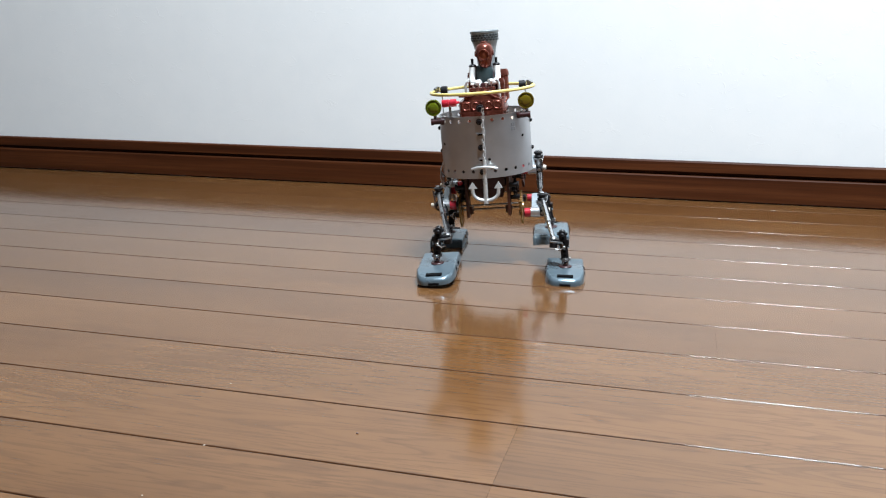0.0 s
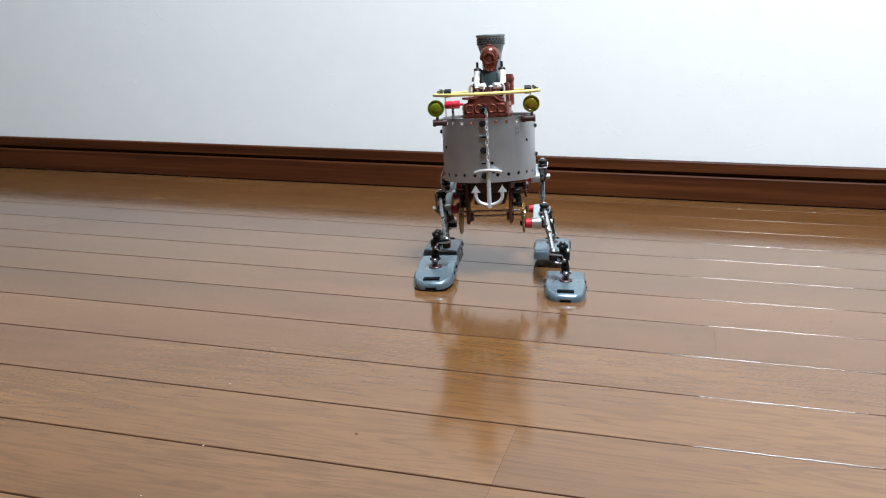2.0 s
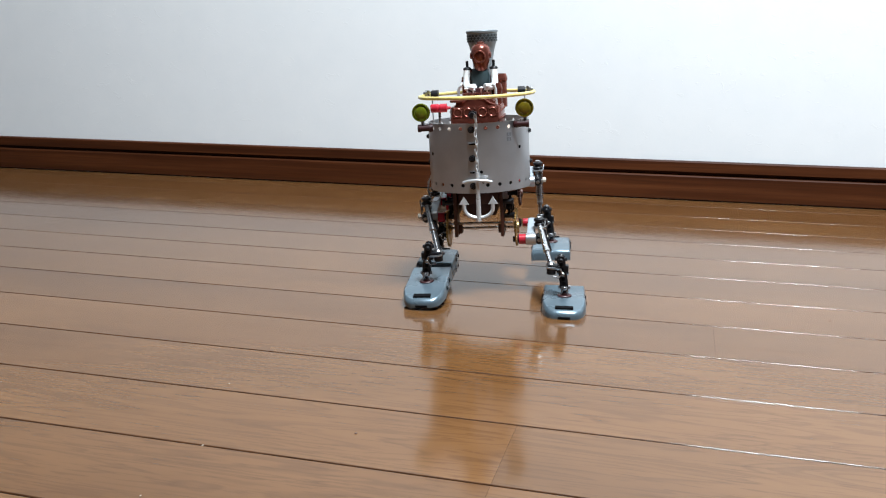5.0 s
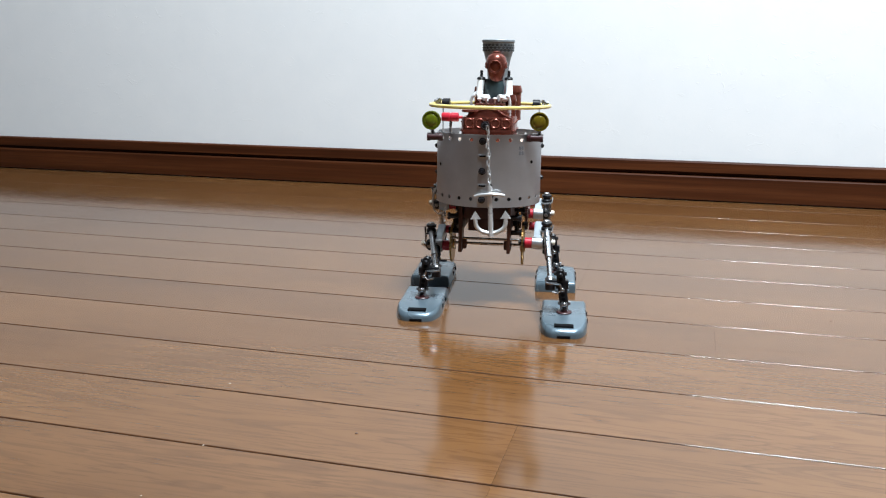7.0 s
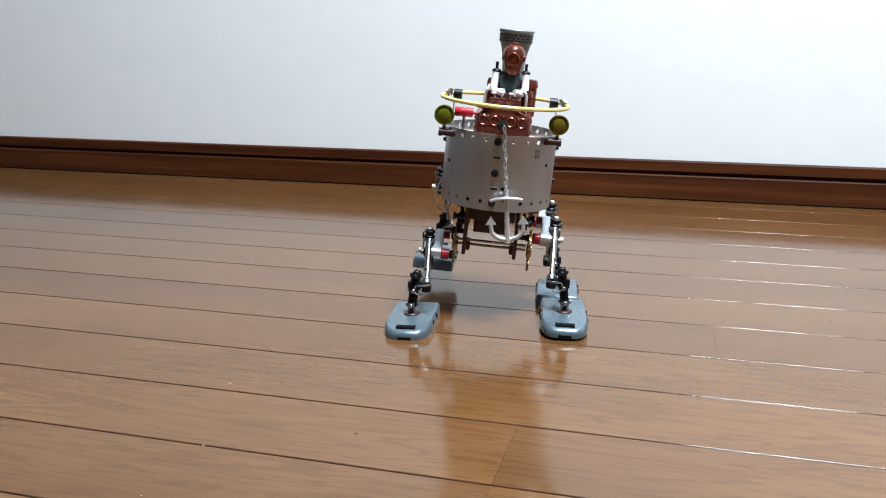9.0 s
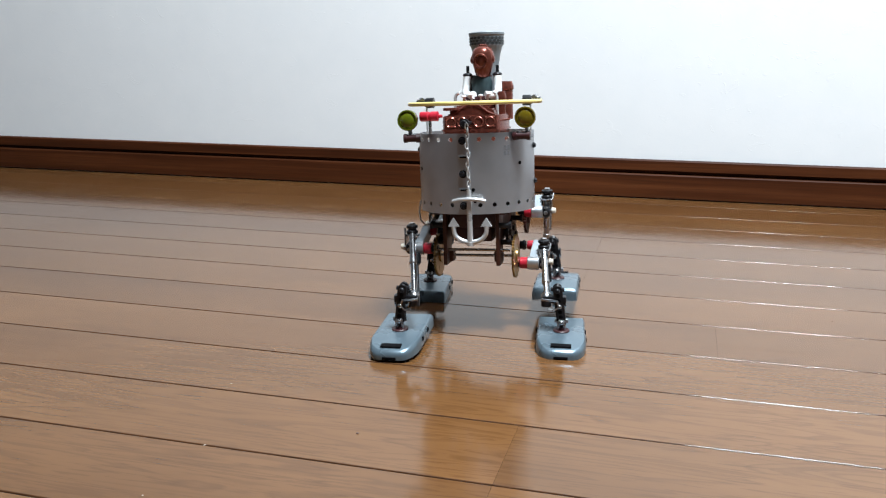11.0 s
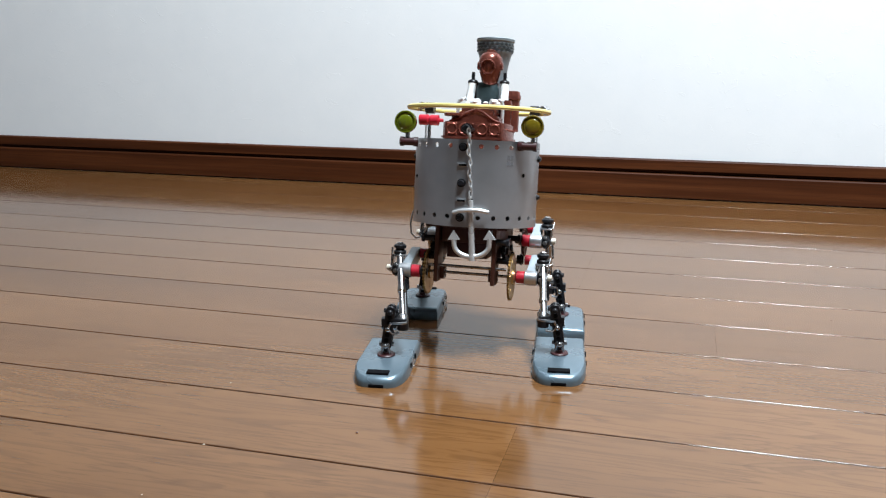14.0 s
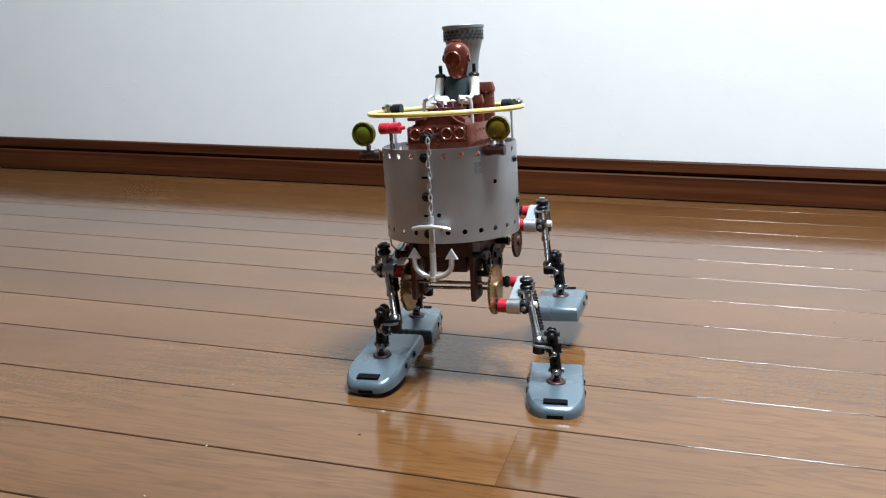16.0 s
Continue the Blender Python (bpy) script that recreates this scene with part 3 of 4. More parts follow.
def drum_fittings(parent):
    for z in (0.0722, 0.0473, 0.0232):
        p, d = on_drum(-1.8, z)
        part("bolt", bolt_head(B(), p, d, 0.0030, 0.0026), M_BLACK, parent, "black bolt head")
    part("bolt", bolt_head(B(), (0.0002, -0.0445, 0.0849), (0, -1, 0), 0.0038, 0.0042), M_BLACK, parent, "black bolt head")
    part("chain_rod", rod(B(), (0.0002, -0.0445, 0.0849), (0.0002, -0.0200, 0.0849), 0.0014), M_BLACK, parent, "black rod holding the chain")
    for z in (0.0600, 0.0352):
        bm = B()
        for k in range(2):
            p, d = on_drum(-1.8, z, 0.0002)
            box(bm, p.x - 0.0036 + 0.0008 * k, p.x + 0.0036 - 0.0008 * k, p.y - 0.0006 - 0.0002 * k, p.y + 0.001, z - 0.0013 + 0.0004 * k, z + 0.0013 - 0.0004 * k, 0.0003)
        part("slot_rim", bm, M_DRUM, parent)
        # no real cut: a black block gives the slot its inner shade
        bm = box(B(), p.x - 0.0024, p.x + 0.0030, p.y - 0.0011, p.y + 0.001, z - 0.0009, z + 0.0005, 0.0002)
        part("slot", bm, M_RECESS, parent, "drum slot as a shade-black block")
    for deg, z in ((86, 0.0660), (90, 0.0380), (-86, 0.0640), (-92, 0.0400), (150, 0.05), (-150, 0.05)):
        p, d = on_drum(deg, z)
        part("bolt", bolt_head(B(), p, d, 0.0022, 0.0022), M_BLACK, parent, "black bolt head")
    # flat black discs, the shade of a hole put into the colour
    for deg, z in ((57, 0.0540), (-60, 0.0500), (9, 0.0265), (7.5, 0.0352)):
        p, d = on_drum(deg, z, -0.0004)
        part("rivet_hole", rod(B(), p, p + d * 0.0007, 0.0014, seg=14), M_RECESS, parent, "small hole as a shade-black disc")
    # faded square mark printed on the sheet, two rows of bars
    for r in range(2):
        for c in range(2):
            a0 = 38 + 3.4 * c
            z0 = 0.0645 - 0.0040 * r
            bm = B()
            lo = [bm.verts.new(on_drum(a0 + i * 0.9, z0, 0.00015)[0]) for i in range(4)]
            hi = [bm.verts.new(on_drum(a0 + i * 0.9, z0 + 0.0032, 0.00015)[0]) for i in range(4)]
            for i in range(3):
                bm.faces.new((lo[i], lo[i + 1], hi[i + 1], hi[i]))
            part("printed_mark", bm, M_MARK, parent, "faded grey printed mark")
    part("deck", lathe(B(), [(0.0446, 0.0660), (0.0446, 0.0672), (0.0440, 0.0676), (0.0425, 0.0685), (0.0, 0.0690)], seg=48), M_DECK, parent, "beige deck plate inside the drum")
    part("red_cylinder", lathe(B(), [(0.0, -0.0075), (0.0035, -0.0075), (0.0038, -0.007), (0.0038, -0.0010), (0.0033, -0.0006), (0.0033, 0.0004), (0.0038, 0.0008), (0.0038, 0.0066), (0.0014, 0.0072), (0.0012, 0.010), (0.0, 0.010)], Matrix.Translation((-0.0310, -0.027, 0.0905)) @ Matrix.Rotation(radians(90), 4, "Y"), 20), M_RED, parent, "red plastic cylinder")
    part("cylinder_stand", rod(B(), (-0.0310, -0.027, 0.0885), (-0.0310, -0.027, 0.0680), 0.0012), M_STEEL, parent)
    # loose wire loop hanging at one side
    bm = tube(B(), [(-0.0430, 0.008, 0.0300), (-0.0470, 0.008, 0.0270), (-0.0500, 0.007, 0.0200), (-0.0510, 0.006, 0.0120), (-0.0495, 0.004, 0.0050), (-0.0455, 0.003, 0.0015), (-0.0410, 0.002, 0.0030), (-0.0375, 0.002, 0.0090), (-0.0350, 0.002, 0.0165)], 0.0007, 8)
    part("wire_loop", bm, M_SILVERPL, parent, "thin grey wire loop")


def anchor(parent):
    """Chain with a toy anchor, hanging in front of the drum from its top link."""
    root = part("chain", B_chain(), M_SILVERPL, parent, "fine steel chain")
    bm = B()
    rod(bm, (0.001, -0.001, -0.0445), (0.001, -0.001, -0.0850), 0.0018, 0.0022)
    tube(bm, [(-0.0125 + 0.001, -0.0015, -0.0530), (-0.006, -0.0035, -0.0515), (0.001, -0.0040, -0.0510), (0.008, -0.0035, -0.0515), (0.0135, -0.0015, -0.0530)], 0.0014, 10)
    arc = [(0.001 + 0.0125 * math.sin(a), -0.001, -0.0760 - 0.0085 * math.cos(a)) for a in [radians(-88 + 176 * i / 16) for i in range(17)]]
    arc = [(-0.0118, -0.001, -0.0715)] + arc + [(0.0138, -0.001, -0.0715)]
    tube(bm, arc, 0.0018, 10)
    for s in (-1, 1):
        x = 0.001 + s * 0.0127
        vs = [bm.verts.new(p) for p in ((x - 0.0042, -0.0024, -0.0722), (x + 0.0042, -0.0024, -0.0722), (x, -0.0020, -0.0655), (x - 0.0042, 0.0004, -0.0722), (x + 0.0042, 0.0004, -0.0722), (x, 0.0, -0.0655))]
        for f in ((0, 1, 2), (5, 4, 3), (0, 3, 4, 1), (1, 4, 5, 2), (2, 5, 3, 0)):
            bm.faces.new([vs[i] for i in f])
    lathe(bm, [(0.0026, 0.0), (0.0026, 0.003), (0.0, 0.0034)], Matrix.Translation((0.001, -0.001, -0.0872)), 14)
    part("anchor", bm, M_SILVERPL, root, "silver toy anchor with arrow-shaped flukes")
    return root


def B_chain():
    bm = B()
    n = 14
    for k in range(n):
        m = Matrix.Translation((0.0005 * math.sin(k * 1.3) + 0.001, -0.001 - 0.0004 * math.sin(k * 2.1), 0.0030 - 0.0036 * k)) @ Matrix.Rotation(radians(90 * (k % 2) + 35), 4, "Z")
        pts = [m @ Vector((0.0011 * math.sin(a), 0, 0.0024 * math.cos(a))) for a in [2 * math.pi * i / 12 for i in range(12)]]
        tube(bm, pts, 0.00052, 6, True)
    return bm


def gearbox(parent):
    bm = B()
    box(bm, -0.0185, 0.0185, -0.026, 0.032, 0.0035, 0.0185, 0.001)
    box(bm, -0.0150, 0.0150, -0.022, 0.030, -0.0080, 0.0035, 0.001)
    bm2 = part("gearbox", bm, M_CHASSIS, parent, "dark maroon plastic gearbox under the drum")
    bm = B()
    box(bm, -0.030, 0.030, -0.028, 0.056, 0.0140, 0.0170, 0.0006)
    part("base_plate", bm, M_CHASSIS, parent)
    for s in (-1, 1):
        bm = B()
        for f in ((-0.0300, -0.0130, -0.0260, 0.0170), (-0.0130, 0.0460, -0.0080, 0.0170), (0.0380, 0.0520, -0.0060, 0.0170)):
            x0, x1 = sorted((s * 0.0195, s * 0.0225))
            box(bm, x0, x1, f[0], f[1], f[2], f[3], 0.0006)
        part("side_plate", bm, M_BROWNPL, parent, "brown plastic side plate")
        x0, x1 = sorted((s * 0.0165, s * 0.0228))
        part("bearing_block", box(B(), x0, x1, -0.0215, -0.0125, -0.0245, -0.0155, 0.0008), M_BROWNPL, parent, "brown bearing block")
        part("bearing_block", box(B(), x0, x1, 0.0405, 0.0495, -0.0035, 0.0055, 0.0008), M_BROWNPL, parent, "brown bearing block")
    for y, z in ((-0.0170, -0.0200), (-0.0260, -0.0140), (0.0450, 0.0010)):
        part("axle", rod(B(), (-0.030, y, z), (0.030, y, z), 0.0011), M_STEEL, parent, "thin steel axle")
    # idler wheels on both sides
    for s in (-1, 1):
        for y, z, r in ((-0.0120, -0.002, 0.0078), (0.0040, -0.001, 0.0070), (0.0150, -0.008, 0.0090)):
            bm = gear(B(), r, 0.0022, 18)
            ob = part("idler_gear", bm, M_BLACK, parent, "black plastic idler gear")
            ob.location = (s * 0.0265, y, z)
        for y, z in ((-0.0300, 0.006), (-0.0210, -0.0085), (0.0270, 0.004)):
            bm = B()
            rod(bm, (s * 0.0225, y, z), (s * 0.0300, y, z), 0.0022)
            rod(bm, (s * 0.0300, y, z), (s * 0.0320, y, z), 0.0032, seg=6)
            part("hub_bolt", bm, M_BLACK, parent)


def foot_outline():
    """Flat back at +y, rounded front at -y, in metres."""
    pts = [(-0.0180, 0.0360), (0.0180, 0.0360), (0.0185, 0.0345), (0.0188, -0.0120)]
    for k in range(1, 8):
        a = radians(90 * k / 8)
        pts.append((0.0188 - 0.0098 * (1 - math.cos(a)), -0.0120 - 0.0235 * math.sin(a)))
    pts += [(0.0085, -0.0362), (-0.0085, -0.0362)]
    for k in range(7, 0, -1):
        a = radians(90 * k / 8)
        pts.append((-0.0188 + 0.0098 * (1 - math.cos(a)), -0.0120 - 0.0235 * math.sin(a)))
    pts += [(-0.0188, -0.0120), (-0.0185, 0.0345)]
    return pts


def foot(parent, side, rear):
    """A grey shoe with its ankle links. The rear ones point backwards."""
    root = new("foot")
    root.parent = parent
    turn = Matrix.Rotation(math.pi, 4, "Z") if rear else Matrix()
    bm = B()
    out = foot_outline()
    levels = [(1.0, 0.0), (1.0, 0.0060), (0.985, 0.0078), (0.93, 0.0098), (0.90, 0.0101)]
    rings = [[bm.verts.new((x * s, (y - 0.004) * s + 0.004, z - (max(0.0, -0.019 - y) * 0.17 if z > 0.005 else 0.0))) for x, y in out] for s, z in levels]
    n = len(out)
    for a, b in zip(rings, rings[1:]):
        for k in range(n):
            bm.faces.new((a[k], a[(k + 1) % n], b[(k + 1) % n], b[k]))
    bm.faces.new(rings[0][::-1])
    bm.faces.new(rings[-1])
    bmesh.ops.transform(bm, matrix=turn, verts=bm.verts)
    shoe = part("shoe", bm, M_FOOT, root, "blue-grey metallic plastic shoe")
    # toe slot and notches are solid blocks, their shade coloured in black
    bm = box(B(), -0.0076, 0.0076, -0.0312, -0.0252, 0.0066, 0.0089, 0.0003)
    bmesh.ops.transform(bm, matrix=turn, verts=bm.verts)
    part("toe_slot", bm, M_RECESS, shoe, "slot across the toe as a shade-black block")
    bm = box(B(), -0.0052, 0.0052, -0.0366, -0.0340, 0.0002, 0.0024, 0.0003)
    bmesh.ops.transform(bm, matrix=turn, verts=bm.verts)
    part("toe_notch", bm, M_RECESS, shoe, "toe notch as a shade-black block")
    for x, y in ((0.0186, 0.012), (-0.0186, 0.012), (0.0186, -0.006), (-0.0186, -0.006)):
        bm = box(B(), x - 0.0008, x + 0.0008, y - 0.0016, y + 0.0016, 0.0040, 0.0070, 0.0003)
        part("side_notch", bm, M_RECESS, shoe)
    part("ankle_disc", lathe(B(), [(0.0064, 0.0096), (0.0064, 0.0108), (0.0058, 0.0114), (0.0030, 0.0114), (0.0030, 0.0130), (0.0, 0.0130)], seg=24), M_CHASSIS, root, "dark red washer at the ankle")
    # clevis, ball joint and the pair of perforated links
    bm = tube(B(), [(-0.0022, -0.001, 0.0110), (-0.0022, -0.001, 0.0180), (-0.0012, 0, 0.0205), (0.0012, 0, 0.0205), (0.0022, -0.001, 0.0180), (0.0022, -0.001, 0.0110)], 0.0011, 8)
    part("clevis", bm, M_STEEL, root, "bent steel clevis")
    # perforated link plate, leaning inwards, with steel pins
    lean = -side * 0.0040
    for k, y in enumerate((-0.0005, 0.0045)):
        bm = B()
        out = []
        for cx, cz, a0 in ((0.0, 0.0170, 180), (lean, 0.0430, 0)):
            for q in range(9):
                a = radians(a0 + 180 * q / 8)
                out.append((cx + 0.0036 * math.cos(a), cz + 0.0036 * math.sin(a)))
        lo = [bm.verts.new((x, y - 0.0010, z)) for x, z in out]
        hi = [bm.verts.new((x, y + 0.0010, z)) for x, z in out]
        bm.faces.new(lo)
        bm.faces.new(hi[::-1])
        for q in range(len(out)):
            p = (q + 1) % len(out)
            bm.faces.new((lo[q], lo[p], hi[p], hi[q]))
        bmesh.ops.bevel(bm, geom=[e for f in bm.faces if len(f.verts) > 4 for e in f.edges], offset=0.0005, segments=1, affect="EDGES")
        link = part("link", bm, M_BLACK, root, "black perforated ankle link")
        if k == 0:
            for z in (0.0215, 0.0255, 0.0345, 0.0385):
                x = lean * (z - 0.017) / 0.026
                # black ring plate in place of a shaded perforation
                part("link_hole", lathe(B(), [(0.0016, 0.0), (0.0016, 0.0004), (0.0010, 0.0004), (0.0010, 0.0001), (0.0, 0.0001)], Matrix.Translation((x, y - 0.0010, z)) @ Matrix.Rotation(radians(90), 4, "X"), 14), M_RECESS, link)
    for z in (0.0175, 0.0300, 0.0425):
        x = lean * (z - 0.017) / 0.026
        bm = rod(B(), (x, -0.0030, z), (x, 0.0065, z), 0.0012, seg=10)
        bmesh.ops.create_uvsphere(bm, u_segments=12, v_segments=8, radius=0.0020, matrix=Matrix.Translation((x, -0.0028, z)))
        rod(bm, (x - 0.0052, 0.002, z), (x + 0.0052, 0.002, z), 0.0017, seg=8)
        part("link_pin", bm, M_STEEL if z != 0.0425 else M_BLACK, root, "steel link pin")
    # arm that carries the strut
    kx = -side * (0.0095 if rear else 0.0120)
    kz = 0.0070 if rear else 0.0085
    bm = B()
    box(bm, min(kx, 0) - 0.0030, max(kx, 0) + 0.0030, -0.0015, 0.0050, kz + 0.0235, kz + 0.0290, 0.0010)
    rod(bm, (kx, 0.002, kz + 0.0205), (kx, 0.002, kz + 0.0270), 0.0040)
    part("knee_block", bm, M_BLACK, root, "black knee block")
    bm = tube(B(), [(kx * 1.3, -0.0020, kz + 0.0268), (kx, -0.0042, kz + 0.0268), (kx * 0.6, -0.0048, kz + 0.0270), (lean, -0.0030, kz + 0.0262), (lean * 0.6, -0.0032, kz + 0.0215), (kx * 0.45, -0.0040, kz + 0.0190), (kx * 0.85, -0.0042, kz + 0.0200)], 0.0009, 8)
    part("knee_clip", bm, M_STEEL, root, "bent steel clip")
    return root


def strut(parent, rear):
    """Lower half of the strut: a steel rod that slides into the upper tube. Its foot is at the origin, pointing up."""
    root = new("strut")
    root.parent = parent
    n = 0.0405 if rear else 0.0390
    bm = rod(B(), (0, 0, -0.002), (0, 0, n), 0.0021)
    lathe(bm, [(0.0, -0.0005), (0.0037, -0.0005), (0.0040, 0.0006), (0.0040, 0.0032), (0.0034, 0.0042), (0.0021, 0.0044)], seg=20)
    part("rod", bm, M_STEEL, root, "bright steel strut rod")
    part("guide_rod", rod(B(), (0, SPRING_Y, 0.001), (0, SPRING_Y, n), 0.0016, seg=12), M_BLACK, root, "black guide rod inside the spring")
    return root


def strut_top(parent):
    """Upper half of the strut: tube and coil spring hanging from the head at the origin."""
    root = new("strut_top")
    root.parent = parent
    bm = rod(B(), (0, 0, 0.0010), (0, 0, -0.0350), 0.0026)
    lathe(bm, [(0.0026, -0.0358), (0.0031, -0.0354), (0.0031, -0.0328), (0.0026, -0.0324)], seg=20)
    part("tube", bm, M_STEEL, root, "bright steel strut tube")
    turns = 12
    pts = [(0.0031 * math.cos(2 * math.pi * k / 10), SPRING_Y + 0.0031 * math.sin(2 * math.pi * k / 10), -0.003 - 0.027 * k / (10 * turns)) for k in range(10 * turns + 1)]
    part("spring", tube(B(), pts, 0.00075, 6), M_BLACK, root, "dark coil spring")
    return root


SPRING_Y = 0.0062          # the spring stands behind the strut rod
ARM_END = {False: (0.0265, 0.0100), True: (0.0130, 0.0085)}      # y and z of the lever's far pin from the crank pin, front and rear
HEAD = (0.0072, 0.0072, 0.0120)      # strut head from the crank pin; x outwards


def lever(parent, side, rear):
    """Coupling lever: crank pin with red and aluminium collars, pale arm running back to a second pin, ball joint and strut head outside. Origin on the crank pin."""
    root = new("lever")
    root.parent = parent
    s = side
    across = Matrix.Rotation(radians(90), 4, "Y")
    bm = rod(B(), (-s * 0.0165, 0, 0), (-s * 0.009, 0, 0), 0.0027)
    rod(bm, (-s * 0.0135, 0, 0), (-s * 0.0115, 0, 0), 0.0040, seg=6)
    part("pin", bm, M_BLACK, root, "black crank pin")
    collar = [(0.0, -0.0032), (0.0042, -0.0032), (0.0046, -0.0028), (0.0046, 0.0030), (0.0, 0.0032)]
    part("red_collar", lathe(B(), collar, Matrix.Translation((-s * 0.0078, 0, 0)) @ across, 20), M_RED, root, "red plastic collar")
    part("silver_collar", lathe(B(), [(0.0, -0.0048), (0.0050, -0.0048), (0.0054, -0.0043), (0.0054, 0.0040), (0.0050, 0.0045), (0.0, 0.0045)], across, 24), M_ALU, root, "polished aluminium collar")
    # arm: a bar with round ends, standing on edge
    ay, az = ARM_END[rear]
    slope = math.atan2(az, ay)
    bm = B()
    out = []
    for cy, cz, r, a0 in ((0.0, 0.0, 0.0052, 90), (ay, az, 0.0044, -90)):
        for k in range(9):
            a = radians(a0 + 180 * k / 8) + slope
            out.append((cy + r * math.cos(a), cz + r * math.sin(a)))
    x0, x1 = -s * 0.0036, s * 0.0030
    lo = [bm.verts.new((x0, y, z)) for y, z in out]
    hi = [bm.verts.new((x1, y, z)) for y, z in out]
    bm.faces.new(lo)
    bm.faces.new(hi[::-1])
    for k in range(len(out)):
        j = (k + 1) % len(out)
        bm.faces.new((lo[k], lo[j], hi[j], hi[k]))
    bmesh.ops.bevel(bm, geom=[e for f in bm.faces if len(f.verts) > 4 for e in f.edges], offset=0.0006, segments=2, affect="EDGES")
    arm = part("arm", bm, M_ARM, root, "pale grey plastic lever arm")
    for f in (0.36, 0.68):
        y, z = ay * f, az * f
        # black plate on the arm, coloured as the hole's shade
        part("arm_hole", lathe(B(), [(0.0022, 0.0), (0.0022, 0.0003), (0.0014, 0.0003), (0.0, 0.0001)], Matrix.Translation((x1, y, z)) @ Matrix.Rotation(radians(s * 90), 4, "Y"), 14), M_RECESS, arm)
    part("red_collar", lathe(B(), collar, Matrix.Translation((-s * 0.0062, ay, az)) @ across @ Matrix.Diagonal((0.82, 0.82, 0.8, 1)), 20), M_RED, root, "red plastic collar")
    bm = rod(B(), (-s * 0.0150, ay, az), (-s * 0.0100, ay, az), 0.0034)
    rod(bm, (-s * 0.0125, ay, az), (-s * 0.0110, ay, az), 0.0042)
    part("rear_pin", bm, M_BLACK, root, "black bush on the second pin")
    # ball joint outside the collar
    bm = bmesh.new()
    bmesh.ops.create_uvsphere(bm, u_segments=18, v_segments=12, radius=0.0046, matrix=Matrix.Translation((s * 0.0072, 0, 0)) @ Matrix.Diagonal((0.85, 1, 1.15, 1)))
    part("ball_joint", bm, M_BLACK, root, "black ball joint")
    bm = rod(B(), (s * 0.0072, -0.0035, -0.0005), (s * 0.0072, -0.0056, -0.0005), 0.0019, 0.0014)
    rod(bm, (s * 0.0072, -0.0030, 0.0036), (s * 0.0072, -0.0048, 0.0042), 0.0015, 0.0010)
    rod(bm, (s * 0.0100, 0, 0), (s * 0.0122, 0, 0), 0.0024, seg=6)
    part("bolt", bm, M_STEEL, root, "bright steel bolt heads")
    part("end_cap", rod(B(), (s * 0.0120, 0.002, 0.0008), (s * 0.0150, 0.002, 0.0008), 0.0026, 0.0022), M_PALE, root, "ivory plastic end cap")
    # bent sheet bracket that carries the strut head
    hx, hy, hz = HEAD
    bm = box(B(), min(s * (hx - 0.0050), s * (hx + 0.0046)), max(s * (hx - 0.0050), s * (hx + 0.0046)), hy - 0.0048, hy + 0.0048, hz - 0.0032, hz - 0.0022, 0.0003)
    xa, xb = sorted((s * (hx + 0.0038), s * (hx + 0.0046)))
    box(bm, xa, xb, hy - 0.0076, hy + 0.0022, -0.0020, hz - 0.0020, 0.0003)
    part("bracket", bm, M_STEEL, root, "bent steel bracket")
    bm = tube(B(), [(s * (hx - 0.0048), hy - 0.004, hz - 0.0018), (s * hx, hy - 0.0058, hz - 0.0024), (s * (hx + 0.0048), hy - 0.004, hz - 0.0018), (s * (hx + 0.0056), hy - 0.001, hz + 0.0030)], 0.0008, 8)
    part("wire_clip", bm, M_STEEL, root, "bent steel wire clip")
    bm = lathe(B(), [(0.0034, -0.0020), (0.0046, -0.0014), (0.0048, 0.0006), (0.0040, 0.0014), (0.0034, 0.0018), (0.0034, 0.0026), (0.0046, 0.0032), (0.0047, 0.0050), (0.0038, 0.0058), (0.0024, 0.0060), (0.0, 0.0060)], Matrix.Translation((s * hx, hy, hz)), 20)
    head = part("strut_head", bm, M_BLACK, root, "black ribbed rubber strut head")
    part("screw", lathe(B(), [(0.0026, 0.0), (0.0026, 0.0010), (0.0020, 0.0015), (0.0, 0.0015)], Matrix.Translation((s * hx, hy, hz + 0.0059)), 6), M_STEEL, head, "steel screw head")
    return root


M_MARK = plain("faded_print", (0.15, 0.15, 0.16), 0.5, 0.2, 0.15, 400)


def build_robot():
    robot = tagged(new("walking_robot"), "four-legged toy walking robot with a grey metal drum body", "toy robot")
    drum_shell(robot)
    drum_fittings(robot)
    engine(robot)
    figurine(robot)
    chimney(robot)
    tube_ring(robot)
    headlamp(robot, -0.0457, -0.0381, 0.0882, M_LENS_G, "olive-green round headlamp")
    headlamp(robot, 0.0443, -0.0330, 0.0884, M_LENS_B, "olive-brown round headlamp")
    gearbox(robot)
    moving = {"chain": anchor(robot)}
    for name, side, rear in (("fl", -1, False), ("fr", 1, False), ("rl", -1, True), ("rr", 1, True)):
        if rear:
            g = part("crank_gear", gear(B(), 0.0125, 0.0022, 28), M_BROWNPL, robot, "dark brown plastic crank gear")
        else:
            g = part("crank_gear", gear(B(), 0.0172, 0.0017, 40), M_BRASS, robot, "aged brass crank gear")
        moving[name] = (foot(robot, side, rear), strut(robot, rear), lever(robot, side, rear), g, strut_top(robot), side, rear)
    return robot, moving


